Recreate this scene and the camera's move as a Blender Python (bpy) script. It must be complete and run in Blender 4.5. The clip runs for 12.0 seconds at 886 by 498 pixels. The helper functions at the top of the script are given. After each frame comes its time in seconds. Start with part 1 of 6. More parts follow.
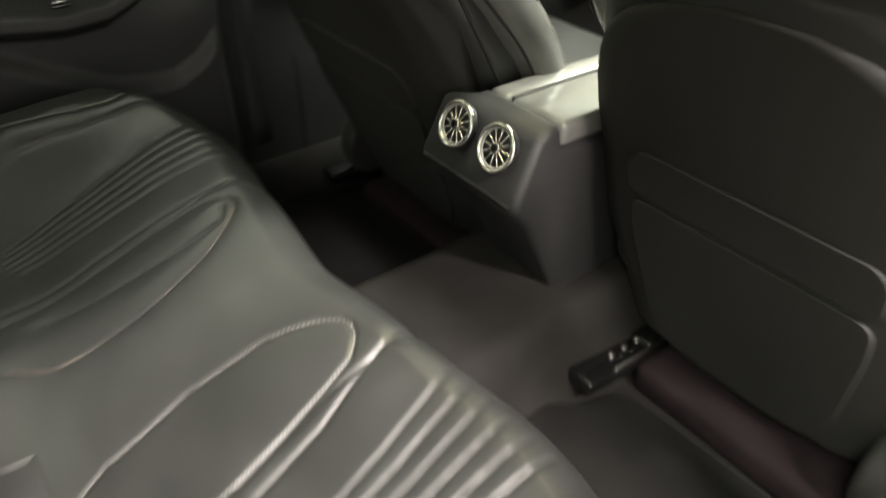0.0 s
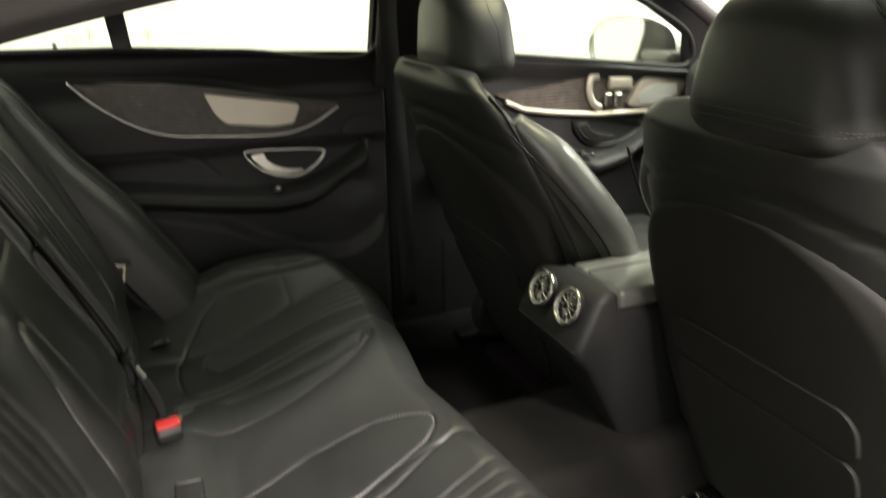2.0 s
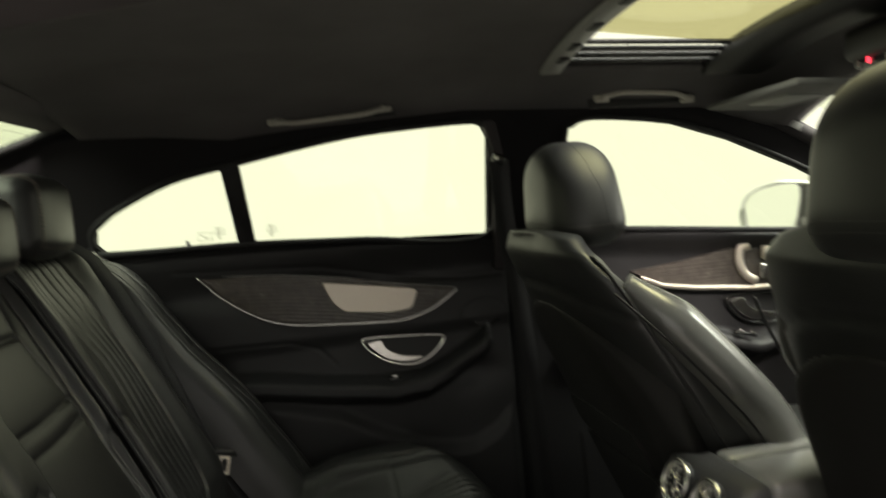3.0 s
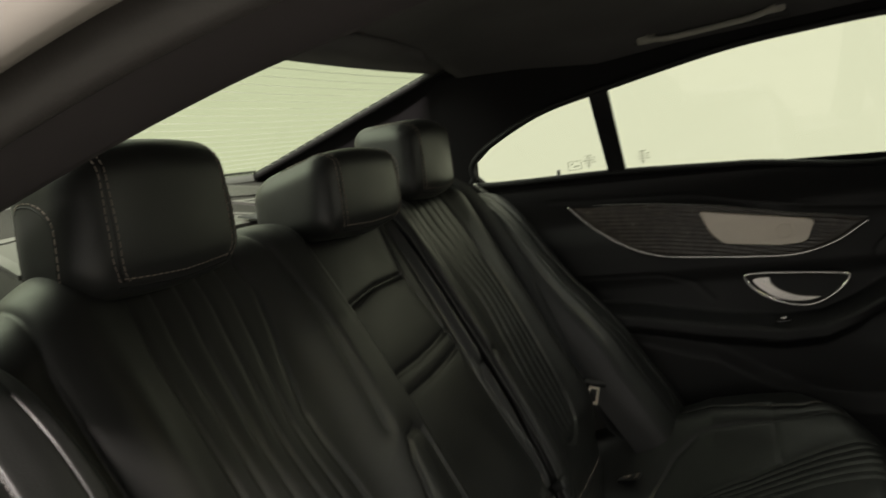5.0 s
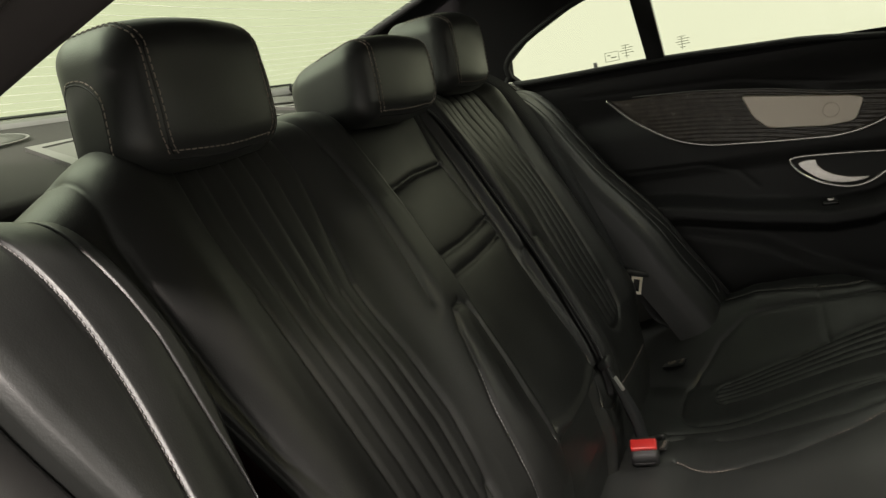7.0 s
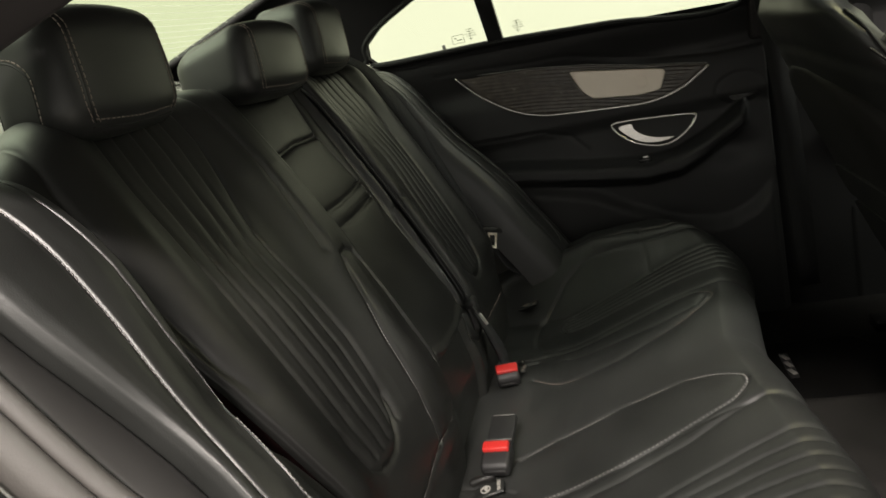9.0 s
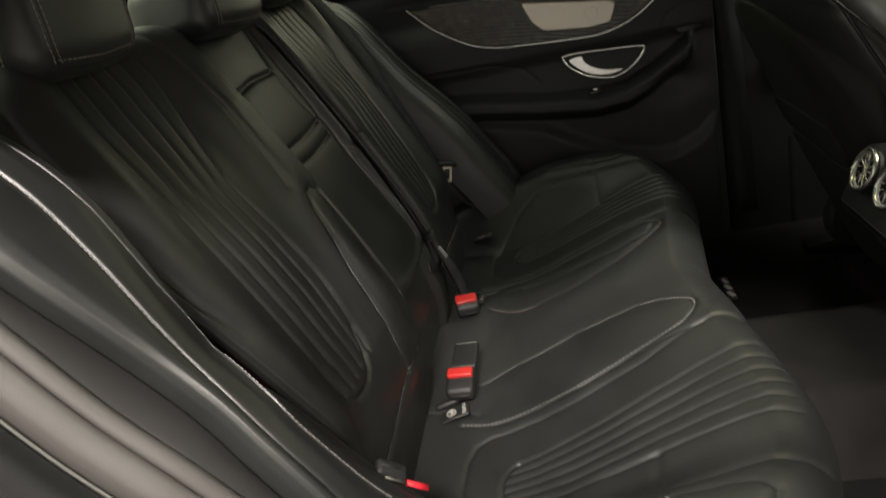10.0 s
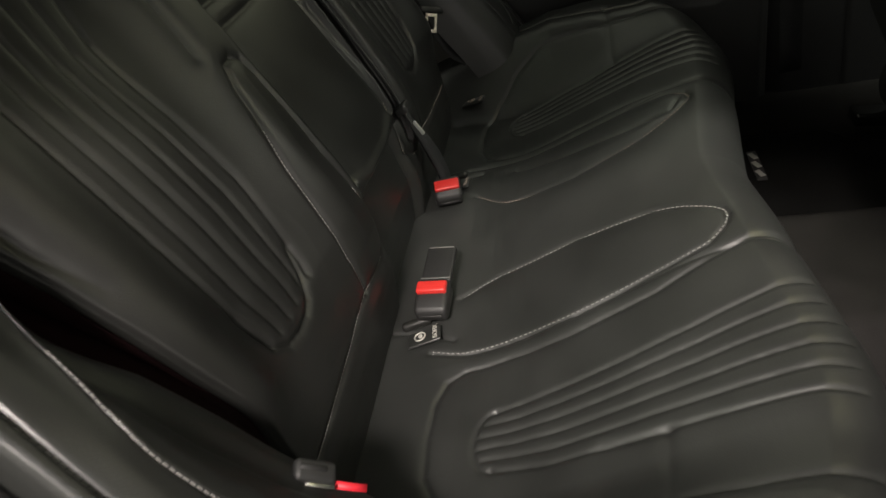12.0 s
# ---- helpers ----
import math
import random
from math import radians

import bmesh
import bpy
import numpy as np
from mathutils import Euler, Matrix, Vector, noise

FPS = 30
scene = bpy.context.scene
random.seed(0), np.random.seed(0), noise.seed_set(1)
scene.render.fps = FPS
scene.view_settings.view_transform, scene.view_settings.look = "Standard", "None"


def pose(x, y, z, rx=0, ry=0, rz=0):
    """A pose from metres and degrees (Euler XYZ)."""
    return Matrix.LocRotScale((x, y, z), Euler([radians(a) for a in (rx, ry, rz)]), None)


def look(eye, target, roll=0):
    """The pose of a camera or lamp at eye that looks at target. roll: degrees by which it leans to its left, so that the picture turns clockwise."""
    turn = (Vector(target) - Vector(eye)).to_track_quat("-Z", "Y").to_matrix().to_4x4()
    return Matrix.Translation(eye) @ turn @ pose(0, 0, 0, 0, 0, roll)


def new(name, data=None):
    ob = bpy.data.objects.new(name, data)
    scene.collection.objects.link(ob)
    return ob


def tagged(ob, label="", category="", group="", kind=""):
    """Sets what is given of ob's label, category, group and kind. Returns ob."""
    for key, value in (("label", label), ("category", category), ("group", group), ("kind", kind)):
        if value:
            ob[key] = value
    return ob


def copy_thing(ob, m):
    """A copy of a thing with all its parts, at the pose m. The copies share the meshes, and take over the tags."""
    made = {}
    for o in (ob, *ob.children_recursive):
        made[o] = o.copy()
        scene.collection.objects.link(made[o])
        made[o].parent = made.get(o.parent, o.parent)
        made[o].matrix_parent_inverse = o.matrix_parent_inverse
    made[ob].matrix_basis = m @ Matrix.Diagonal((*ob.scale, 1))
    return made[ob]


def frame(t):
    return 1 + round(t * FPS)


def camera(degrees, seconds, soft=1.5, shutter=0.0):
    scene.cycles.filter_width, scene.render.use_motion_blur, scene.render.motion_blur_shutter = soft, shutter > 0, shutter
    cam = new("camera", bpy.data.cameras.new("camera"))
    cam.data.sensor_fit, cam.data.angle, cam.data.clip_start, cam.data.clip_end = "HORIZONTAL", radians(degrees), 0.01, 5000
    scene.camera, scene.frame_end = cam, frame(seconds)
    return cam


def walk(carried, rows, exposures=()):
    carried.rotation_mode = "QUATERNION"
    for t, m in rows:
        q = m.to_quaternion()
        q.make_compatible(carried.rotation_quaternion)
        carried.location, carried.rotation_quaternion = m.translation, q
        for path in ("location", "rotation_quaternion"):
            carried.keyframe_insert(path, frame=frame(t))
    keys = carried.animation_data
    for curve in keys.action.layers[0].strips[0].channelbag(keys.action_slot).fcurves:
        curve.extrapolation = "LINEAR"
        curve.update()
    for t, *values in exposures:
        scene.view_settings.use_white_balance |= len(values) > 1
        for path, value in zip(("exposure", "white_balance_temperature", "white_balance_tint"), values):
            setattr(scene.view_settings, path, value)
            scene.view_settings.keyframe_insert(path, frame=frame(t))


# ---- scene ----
cam = camera(62.5, 12.0, soft=1.4, shutter=0.6)
PATH = [
    (0, (0.02, -0.677, 0.882), (1.0, 0.604, -0.301), 0.7),
    (0.1, (0.025, -0.754, 0.929), (0.917, 0.554, -0.293), -0.3),
    (0.5, (-0.089, -0.925, 0.994), (0.8, 0.413, -0.197), 2.3),
    (1, (-0.103, -1.018, 1.02), (0.71, 0.394, -0.14), 2.3),
    (1.2, (-0.074, -1.016, 1.042), (0.689, 0.426, -0.116), 1.9),
    (1.5, (-0.079, -1.018, 1.016), (0.684, 0.503, -0.035), 1.4),
    (2, (-0.032, -1.003, 0.948), (0.685, 0.729, 0.251), -0.9),
    (2.5, (0.071, -0.972, 0.858), (0.601, 0.917, 0.467), -4.0),
    (3, (0.132, -0.943, 0.848), (0.438, 1.032, 0.744), -5.7),
    (3.5, (0.148, -0.917, 0.842), (0.155, 0.933, 0.846), -6.6),
    (3.7, (0.149, -0.911, 0.838), (0.033, 1.085, 0.854), -6.8),
    (5.3, (0.173, -0.866, 0.904), (-0.636, 0.938, 0.601), -8.9),
    (5.5, (0.17, -0.867, 0.907), (-0.666, 0.919, 0.573), -9.1),
    (6, (0.172, -0.866, 0.888), (-0.715, 0.886, 0.512), -9.9),
    (6.5, (0.17, -0.874, 0.868), (-0.723, 0.871, 0.471), -10.8),
    (7, (0.173, -0.893, 0.835), (-0.69, 0.866, 0.433), -11.8),
    (8.8, (0.191, -1.036, 0.824), (-0.345, 0.828, 0.337), -12.9),
    (9, (0.194, -1.053, 0.824), (-0.313, 0.813, 0.315), -13.2),
    (9.5, (0.183, -1.075, 0.833), (-0.247, 0.786, 0.241), -13.2),
    (10, (0.174, -1.081, 0.843), (-0.214, 0.746, 0.127), -13.4),
    (10.5, (0.168, -1.067, 0.847), (-0.199, 0.702, -0.011), -13.4),
    (11, (0.167, -1.007, 0.852), (-0.215, 0.687, -0.141), -13.7),
    (11.5, (0.175, -0.923, 0.844), (-0.23, 0.709, -0.239), -13.8),
    (12, (0.182, -0.842, 0.811), (-0.274, 0.762, -0.293), -14.4),
]
walk(cam, [(t, look(eye, target, roll)) for t, eye, target, roll in PATH], exposures=[(0.0, 1.75), (0.6, 1.85), (1.0, 1.5), (1.5, 0.98), (2.3, 0.84), (3.0, 0.32), (3.7, 0.12), (5.3, -0.2), (6.0, -0.1), (7.0, 0.06), (9.0, 0.22), (10.0, 0.22), (11.0, 0.25), (12.0, 0.3)])

# ---------------- world and light ----------------
world = bpy.data.worlds.new("World")
scene.world = world
world.use_nodes = True
world.node_tree.nodes["Background"].inputs[0].default_value = (1.0, 0.96, 0.86, 1)
world.node_tree.nodes["Background"].inputs[1].default_value = 0.1


def area_light(name, eye, target, sx, sy, power, colour):
    d = bpy.data.lights.new(name, "AREA")
    d.shape, d.size, d.size_y, d.energy, d.color = "RECTANGLE", sx, sy, power, colour
    ob = new(name, d)
    ob.matrix_world = look(eye, target)
    return ob


area_light("hall_lamp", (0.2, -2.95, 2.95), (0.0, -0.5, 0.4), 0.7, 0.3, 220, (1.0, 0.90, 0.83))


# ---------------- materials ----------------
def mat(name, colour, rough=0.5, metal=0.0, bump=0.0, scale=300.0, vary=0.15, coat=0.0, spec=0.5, big=6.0, emit=None, rv=0.15):
    m = bpy.data.materials.new(name)
    m.use_nodes = True
    nt = m.node_tree
    b = nt.nodes["Principled BSDF"]
    co = nt.nodes.new("ShaderNodeTexCoord")
    n1 = nt.nodes.new("ShaderNodeTexNoise")
    n1.inputs["Scale"].default_value, n1.inputs["Detail"].default_value = big, 6
    n2 = nt.nodes.new("ShaderNodeTexNoise")
    n2.inputs["Scale"].default_value, n2.inputs["Detail"].default_value = scale, 3
    nt.links.new(co.outputs["Object"], n1.inputs["Vector"])
    nt.links.new(co.outputs["Object"], n2.inputs["Vector"])
    ramp = nt.nodes.new("ShaderNodeValToRGB")
    ramp.color_ramp.elements[0].position, ramp.color_ramp.elements[1].position = 0.3, 0.72
    ramp.color_ramp.elements[0].color = (*[c * (1 - vary) for c in colour], 1)
    ramp.color_ramp.elements[1].color = (*[min(1, c * (1 + vary)) for c in colour], 1)
    nt.links.new(n1.outputs["Fac"], ramp.inputs["Fac"])
    nt.links.new(ramp.outputs["Color"], b.inputs["Base Color"])
    mr = nt.nodes.new("ShaderNodeMapRange")
    mr.inputs["To Min"].default_value, mr.inputs["To Max"].default_value = max(0.02, rough * (1 - rv)), min(1, rough * (1 + rv))
    nt.links.new(n1.outputs["Fac"], mr.inputs["Value"])
    nt.links.new(mr.outputs["Result"], b.inputs["Roughness"])
    b.inputs["Metallic"].default_value = metal
    b.inputs["Coat Weight"].default_value = coat
    b.inputs["Coat Roughness"].default_value = 0.08
    b.inputs["Specular IOR Level"].default_value = spec
    if bump:
        bp = nt.nodes.new("ShaderNodeBump")
        bp.inputs["Strength"].default_value, bp.inputs["Distance"].default_value = bump, 0.001
        nt.links.new(n2.outputs["Fac"], bp.inputs["Height"])
        nt.links.new(bp.outputs["Normal"], b.inputs["Normal"])
    if emit:
        b.inputs["Emission Color"].default_value = (*emit[0], 1)
        b.inputs["Emission Strength"].default_value = emit[1]
    return m


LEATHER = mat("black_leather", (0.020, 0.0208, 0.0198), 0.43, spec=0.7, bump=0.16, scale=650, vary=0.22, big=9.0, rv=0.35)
# the same leather darkened: the backrest's shade is put into the colour
LEATHER_SHADED = mat("shaded_leather", (0.0125, 0.0127, 0.0118), 0.42, spec=0.6, bump=0.16, scale=650, vary=0.22, big=9.0, rv=0.35)
VINYL = mat("door_vinyl", (0.020, 0.020, 0.0205), 0.5, bump=0.4, scale=420, vary=0.15)
PLASTIC = mat("black_plastic", (0.016, 0.016, 0.016), 0.5, bump=0.3, scale=700, vary=0.15)
SHELL = mat("seat_back_shell", (0.0185, 0.018, 0.017), 0.68, spec=0.35, bump=0.2, scale=500, vary=0.15)
GLOSS = mat("gloss_black_plastic", (0.006, 0.006, 0.006), 0.2, vary=0.1, coat=0.4)
CARPET = mat("charcoal_carpet", (0.0165, 0.0156, 0.015), 0.95, bump=1.0, scale=900, vary=0.25, spec=0.1, big=14)
MATBLACK = mat("black_floor_mat", (0.009, 0.0088, 0.0085), 0.95, bump=1.0, scale=900, vary=0.25, spec=0.1, big=14)
FABRIC = mat("headliner_fabric", (0.125, 0.118, 0.118), 0.95, bump=0.6, scale=800, vary=0.15, spec=0.1)
PILLAR_DARK = mat("dark_pillar_fabric", (0.019, 0.018, 0.019), 0.95, bump=0.6, scale=800, vary=0.15, spec=0.1)
PILLAR = mat("pillar_trim", (0.036, 0.031, 0.032), 0.75, bump=0.12, scale=1400, vary=0.12)
RUBBER = mat("door_seal_rubber", (0.060, 0.055, 0.052), 0.5, bump=0.2, scale=500, vary=0.15)
SILLTRIM = mat("dark_sill_trim", (0.027, 0.0255, 0.025), 0.7, bump=0.15, scale=1200, vary=0.12)
REDTAB = mat("red_ribbon", (0.62, 0.02, 0.035), 0.5, vary=0.1)
HANDLE = mat("pale_handle_plastic", (0.48, 0.46, 0.40), 0.45, bump=0.1, scale=500, vary=0.08)
GRILLE = mat("grey_speaker_grille", (0.055, 0.055, 0.048), 0.6, vary=0.12)
SHELFCLOTH = mat("dark_shelf_cloth", (0.026, 0.025, 0.023), 0.95, bump=0.5, scale=900, vary=0.15, spec=0.12)
BEAD = mat("pale_bead", (0.075, 0.073, 0.068), 0.5, vary=0.1)
# smooth leather, lightened: the window sheen is put into its colour
LEATHER_SHEEN = mat("sheen_lightened_leather", (0.115, 0.115, 0.108), 0.22, spec=0.9, bump=0.08, scale=650, vary=0.2, big=9.0, rv=0.3)
FLANGE = mat("dull_black_body_paint", (0.006, 0.006, 0.006), 0.7, vary=0.15, spec=0.25)
RUBBER_BLACK = mat("black_rubber", (0.010, 0.010, 0.010), 0.6, vary=0.1)
CHROME = mat("satin_chrome", (0.75, 0.73, 0.70), 0.22, metal=1.0, vary=0.04)
STEEL = mat("brushed_steel", (0.88, 0.80, 0.69), 0.5, metal=1.0, bump=0.25, scale=900, vary=0.06)
WOOD = mat("dark_lined_wood", (0.078, 0.066, 0.056), 0.26, bump=0.1, scale=120, vary=0.22, coat=1.0, big=60)
RED = mat("red_button", (0.52, 0.028, 0.024), 0.38, vary=0.1)
THREAD = mat("grey_thread", (0.21, 0.204, 0.198), 0.7, vary=0.15)
THREAD_DIM = mat("taupe_thread", (0.25, 0.21, 0.18), 0.7, vary=0.15)
WEBBING = mat("black_webbing", (0.012, 0.012, 0.013), 0.7, bump=0.8, scale=1200, vary=0.15)
GREY = mat("grey_plastic", (0.30, 0.30, 0.28), 0.5, vary=0.08)
GREY_DIM = mat("dim_grey_plastic", (0.07, 0.07, 0.065), 0.5, vary=0.08)
VISOR = mat("pale_visor_fabric", (0.16, 0.16, 0.15), 0.85, bump=0.4, scale=700, vary=0.1)
PAINT = mat("car_paint", (0.05, 0.048, 0.046), 0.3, vary=0.1, coat=0.8)
CONCRETE = mat("hall_floor", (0.16, 0.15, 0.14), 0.7, bump=0.5, scale=60, vary=0.2)
HOUSING = mat("pale_car_paint", (0.62, 0.63, 0.55), 0.35, vary=0.05, coat=0.5)
MIRROR = mat("mirror_glass", (0.9, 0.92, 0.9), 0.02, metal=1.0, vary=0.0)
# carpet with the reddish light on it mixed in as mauve
REDLIT_CARPET = mat("redlit_carpet", (0.0155, 0.0108, 0.0122), 0.95, bump=1.0, scale=900, vary=0.25, spec=0.1, big=14)
RAILMETAL = mat("painted_door_frame", (0.26, 0.24, 0.215), 0.35, vary=0.08, coat=0.3)
GAP_SHADE = mat("dark_red_gap_shade", (0.009, 0.0024, 0.0028), 0.9, vary=0.2, spec=0.1)
WHITE = mat("pale_print", (0.38, 0.37, 0.34), 0.6, vary=0.05)
ETCH = mat("etched_mark", (0.62, 0.63, 0.50), 0.6, vary=0.05)
REDLED = mat("red_indicator", (0.4, 0.01, 0.02), 0.4, vary=0.0, emit=((1.0, 0.05, 0.08), 2.5))


def glow(name, colour, strength):
    m = bpy.data.materials.new(name)
    m.use_nodes = True
    nt = m.node_tree
    nt.nodes.clear()
    e, o = nt.nodes.new("ShaderNodeEmission"), nt.nodes.new("ShaderNodeOutputMaterial")
    n = nt.nodes.new("ShaderNodeTexNoise")
    n.inputs["Scale"].default_value = 0.35
    r = nt.nodes.new("ShaderNodeValToRGB")
    r.color_ramp.elements[0].color = (*[c * 0.98 for c in colour], 1)
    r.color_ramp.elements[1].color = (*[c * 1.01 for c in colour], 1)
    co = nt.nodes.new("ShaderNodeTexCoord")
    nt.links.new(co.outputs["Object"], n.inputs["Vector"])
    nt.links.new(n.outputs["Fac"], r.inputs["Fac"])
    nt.links.new(r.outputs["Color"], e.inputs[0])
    e.inputs[1].default_value = strength
    nt.links.new(e.outputs[0], o.inputs[0])
    return m


def pane(name, tint, gloss=0.05):
    """Thin tinted window glass: mostly clear, with a weak reflection."""
    m = bpy.data.materials.new(name)
    m.use_nodes = True
    nt = m.node_tree
    nt.nodes.clear()
    t, g = nt.nodes.new("ShaderNodeBsdfTransparent"), nt.nodes.new("ShaderNodeBsdfGlossy")
    x, o = nt.nodes.new("ShaderNodeMixShader"), nt.nodes.new("ShaderNodeOutputMaterial")
    t.inputs[0].default_value = (*tint, 1)
    g.inputs["Roughness"].default_value = 0.03
    x.inputs[0].default_value = gloss
    nt.links.new(t.outputs[0], x.inputs[1])
    nt.links.new(g.outputs[0], x.inputs[2])
    nt.links.new(x.outputs[0], o.inputs[0])
    return m


GLASS = pane("side_glass", (0.95, 0.97, 0.93))
REARGLASS = pane("rear_glass", (0.84, 0.88, 0.80))
ROOFGLASS = pane("roof_glass", (0.74, 0.72, 0.56), 0.08)


# ---------------- mesh helpers ----------------
def mesh_of(verts, faces, smooth=True):
    me = bpy.data.meshes.new("m")
    me.from_pydata([tuple(map(float, v)) for v in verts], [], faces)
    me.validate()
    bm = bmesh.new()
    bm.from_mesh(me)
    bpy.data.meshes.remove(me)
    bmesh.ops.recalc_face_normals(bm, faces=bm.faces)
    for f in bm.faces:
        f.smooth = smooth
    return bm


def part(name, bm, material, parent=None, label="", thick=0.0):
    me = bpy.data.meshes.new(name)
    bm.to_mesh(me)
    bm.free()
    me.materials.append(material)
    ob = new(name, me)
    if parent:
        ob.parent = parent
        ob.matrix_parent_inverse = parent.matrix_world.inverted()
    if label:
        tagged(ob, label)
    if thick:
        s = ob.modifiers.new("thick", "SOLIDIFY")
        s.thickness, s.offset = abs(thick), 1 if thick > 0 else -1
    return ob


def thing(name, at, label, category, group="", kind=""):
    e = new(name)
    e.location = at
    e.empty_display_size = 0.05
    bpy.context.view_layer.update()
    return tagged(e, label, category, group, kind)


def grid(P, close=None, wrap=False):
    """A bmesh from an (n, m, 3) array; close: a second array behind it, joined along the border."""
    P = np.asarray(P, float)
    n, m = P.shape[:2]
    V = P.reshape(-1, 3)
    ms = m if wrap else m - 1
    F = [(i * m + j, i * m + (j + 1) % m, (i + 1) * m + (j + 1) % m, (i + 1) * m + j) for i in range(n - 1) for j in range(ms)]
    if close is not None:
        Q = np.asarray(close, float).reshape(-1, 3)
        k = n * m
        V = np.vstack([V, Q])
        F += [tuple(k + a for a in f[::-1]) for f in F]
        ring = [(0, j) for j in range(m)] + [(i, m - 1) for i in range(1, n)] + [(n - 1, j) for j in range(m - 2, -1, -1)] + [(i, 0) for i in range(n - 2, 0, -1)]
        ids = [i * m + j for i, j in ring]
        F += [(a, b, k + b, k + a) for a, b in zip(ids, ids[1:] + ids[:1])]
    return mesh_of(V, F)


def sweep(path, profile, side=(0, 1, 0), closed=False, caps=True, scale=None):
    """A profile [(a, b)] carried along a path: a lies along `side`, b along side x tangent."""
    path = np.asarray(path, float)
    n = len(path)
    T = np.gradient(path, axis=0) if not closed else np.roll(path, -1, 0) - np.roll(path, 1, 0)
    T /= np.linalg.norm(T, axis=1)[:, None]
    S = np.tile(np.asarray(side, float), (n, 1))
    S -= (S * T).sum(1)[:, None] * T
    S /= np.linalg.norm(S, axis=1)[:, None]
    N = np.cross(S, T)
    pr = np.asarray(profile, float)
    k = np.ones(n) if scale is None else np.asarray(scale, float)
    P = path[:, None, :] + k[:, None, None] * (pr[None, :, 0, None] * S[:, None, :] + pr[None, :, 1, None] * N[:, None, :])
    m = len(pr)
    V = P.reshape(-1, 3)
    F = [(i * m + j, i * m + (j + 1) % m, ((i + 1) % n) * m + (j + 1) % m, ((i + 1) % n) * m + j)
         for i in range(n if closed else n - 1) for j in range(m)]
    if caps and not closed:
        F += [tuple(range(m))[::-1], tuple((n - 1) * m + j for j in range(m))]
    return mesh_of(V, F)


def circle(r, n=10, ry=None):
    return [(r * math.cos(2 * math.pi * i / n), (ry or r) * math.sin(2 * math.pi * i / n)) for i in range(n)]


def smooth_path(pts, n=60, closed=False):
    """Catmull-Rom through pts, n points."""
    p = [np.asarray(q, float) for q in pts]
    if closed:
        p = [p[-1]] + p + [p[0], p[1]]
    else:
        p = [2 * p[0] - p[1]] + p + [2 * p[-1] - p[-2]]
    seg = len(p) - 3
    out = []
    for i in range(n):
        u = i * seg / (n if closed else n - 1)
        k = min(int(u), seg - 1)
        t = u - k
        a, b, c, d = p[k:k + 4]
        out.append(0.5 * (2 * b + (c - a) * t + (2 * a - 5 * b + 4 * c - d) * t * t + (3 * b - a - 3 * c + d) * t ** 3))
    return np.array(out)


def rbox(sx, sy, sz, r=0.01, seg=3, at=(0, 0, 0), turn=None):
    """A box with rounded edges, centred at `at`."""
    bm = bmesh.new()
    bmesh.ops.create_cube(bm, size=1)
    bmesh.ops.scale(bm, vec=(sx, sy, sz), verts=bm.verts)
    if r:
        bmesh.ops.bevel(bm, geom=bm.edges[:], offset=min(r, 0.49 * min(sx, sy, sz)), segments=seg, profile=0.5, affect="EDGES")
    if turn is not None:
        bmesh.ops.transform(bm, matrix=turn, verts=bm.verts)
    bmesh.ops.translate(bm, vec=at, verts=bm.verts)
    for f in bm.faces:
        f.smooth = True
    return bm


def plate(outline, place, depth, bevel=0.0):
    """A flat outline [(a, b)] turned into a slab: place(a, b) gives the front, depth a vector to the back."""
    bm = bmesh.new()
    vs = [bm.verts.new(place(a, b)) for a, b in outline]
    f = bm.faces.new(vs)
    ex = bmesh.ops.extrude_face_region(bm, geom=[f])
    bmesh.ops.translate(bm, vec=depth, verts=[v for v in ex["geom"] if isinstance(v, bmesh.types.BMVert)])
    bmesh.ops.recalc_face_normals(bm, faces=bm.faces)
    if bevel:
        bmesh.ops.bevel(bm, geom=bm.edges[:], offset=bevel, segments=2, profile=0.5, affect="EDGES")
    return bm


def holed(outer, holes, place, depth):
    """A wall with openings: outlines in (a, b), filled between and given thickness."""
    bm = bmesh.new()
    edges = []
    for loop in [outer] + holes:
        vs = [bm.verts.new(place(a, b)) for a, b in loop]
        edges += [bm.edges.new((p, q)) for p, q in zip(vs, vs[1:] + vs[:1])]
    bmesh.ops.triangle_fill(bm, use_beauty=True, use_dissolve=False, edges=edges)
    ex = bmesh.ops.extrude_face_region(bm, geom=bm.faces[:])
    bmesh.ops.translate(bm, vec=depth, verts=[v for v in ex["geom"] if isinstance(v, bmesh.types.BMVert)])
    bmesh.ops.recalc_face_normals(bm, faces=bm.faces)
    return bm


def rounded(outline, r, n=5):
    """Rounds the corners of an outline."""
    out = []
    k = len(outline)
    for i in range(k):
        p, c, q = (np.asarray(outline[(i + d) % k], float) for d in (-1, 0, 1))
        a, b = p - c, q - c
        la, lb = np.linalg.norm(a), np.linalg.norm(b)
        rr = min(r, la * 0.45, lb * 0.45)
        s, e = c + a / la * rr, c + b / lb * rr
        out += [tuple((1 - t) ** 2 * s + 2 * t * (1 - t) * c + t * t * e) for t in np.linspace(0, 1, n)]
    return out


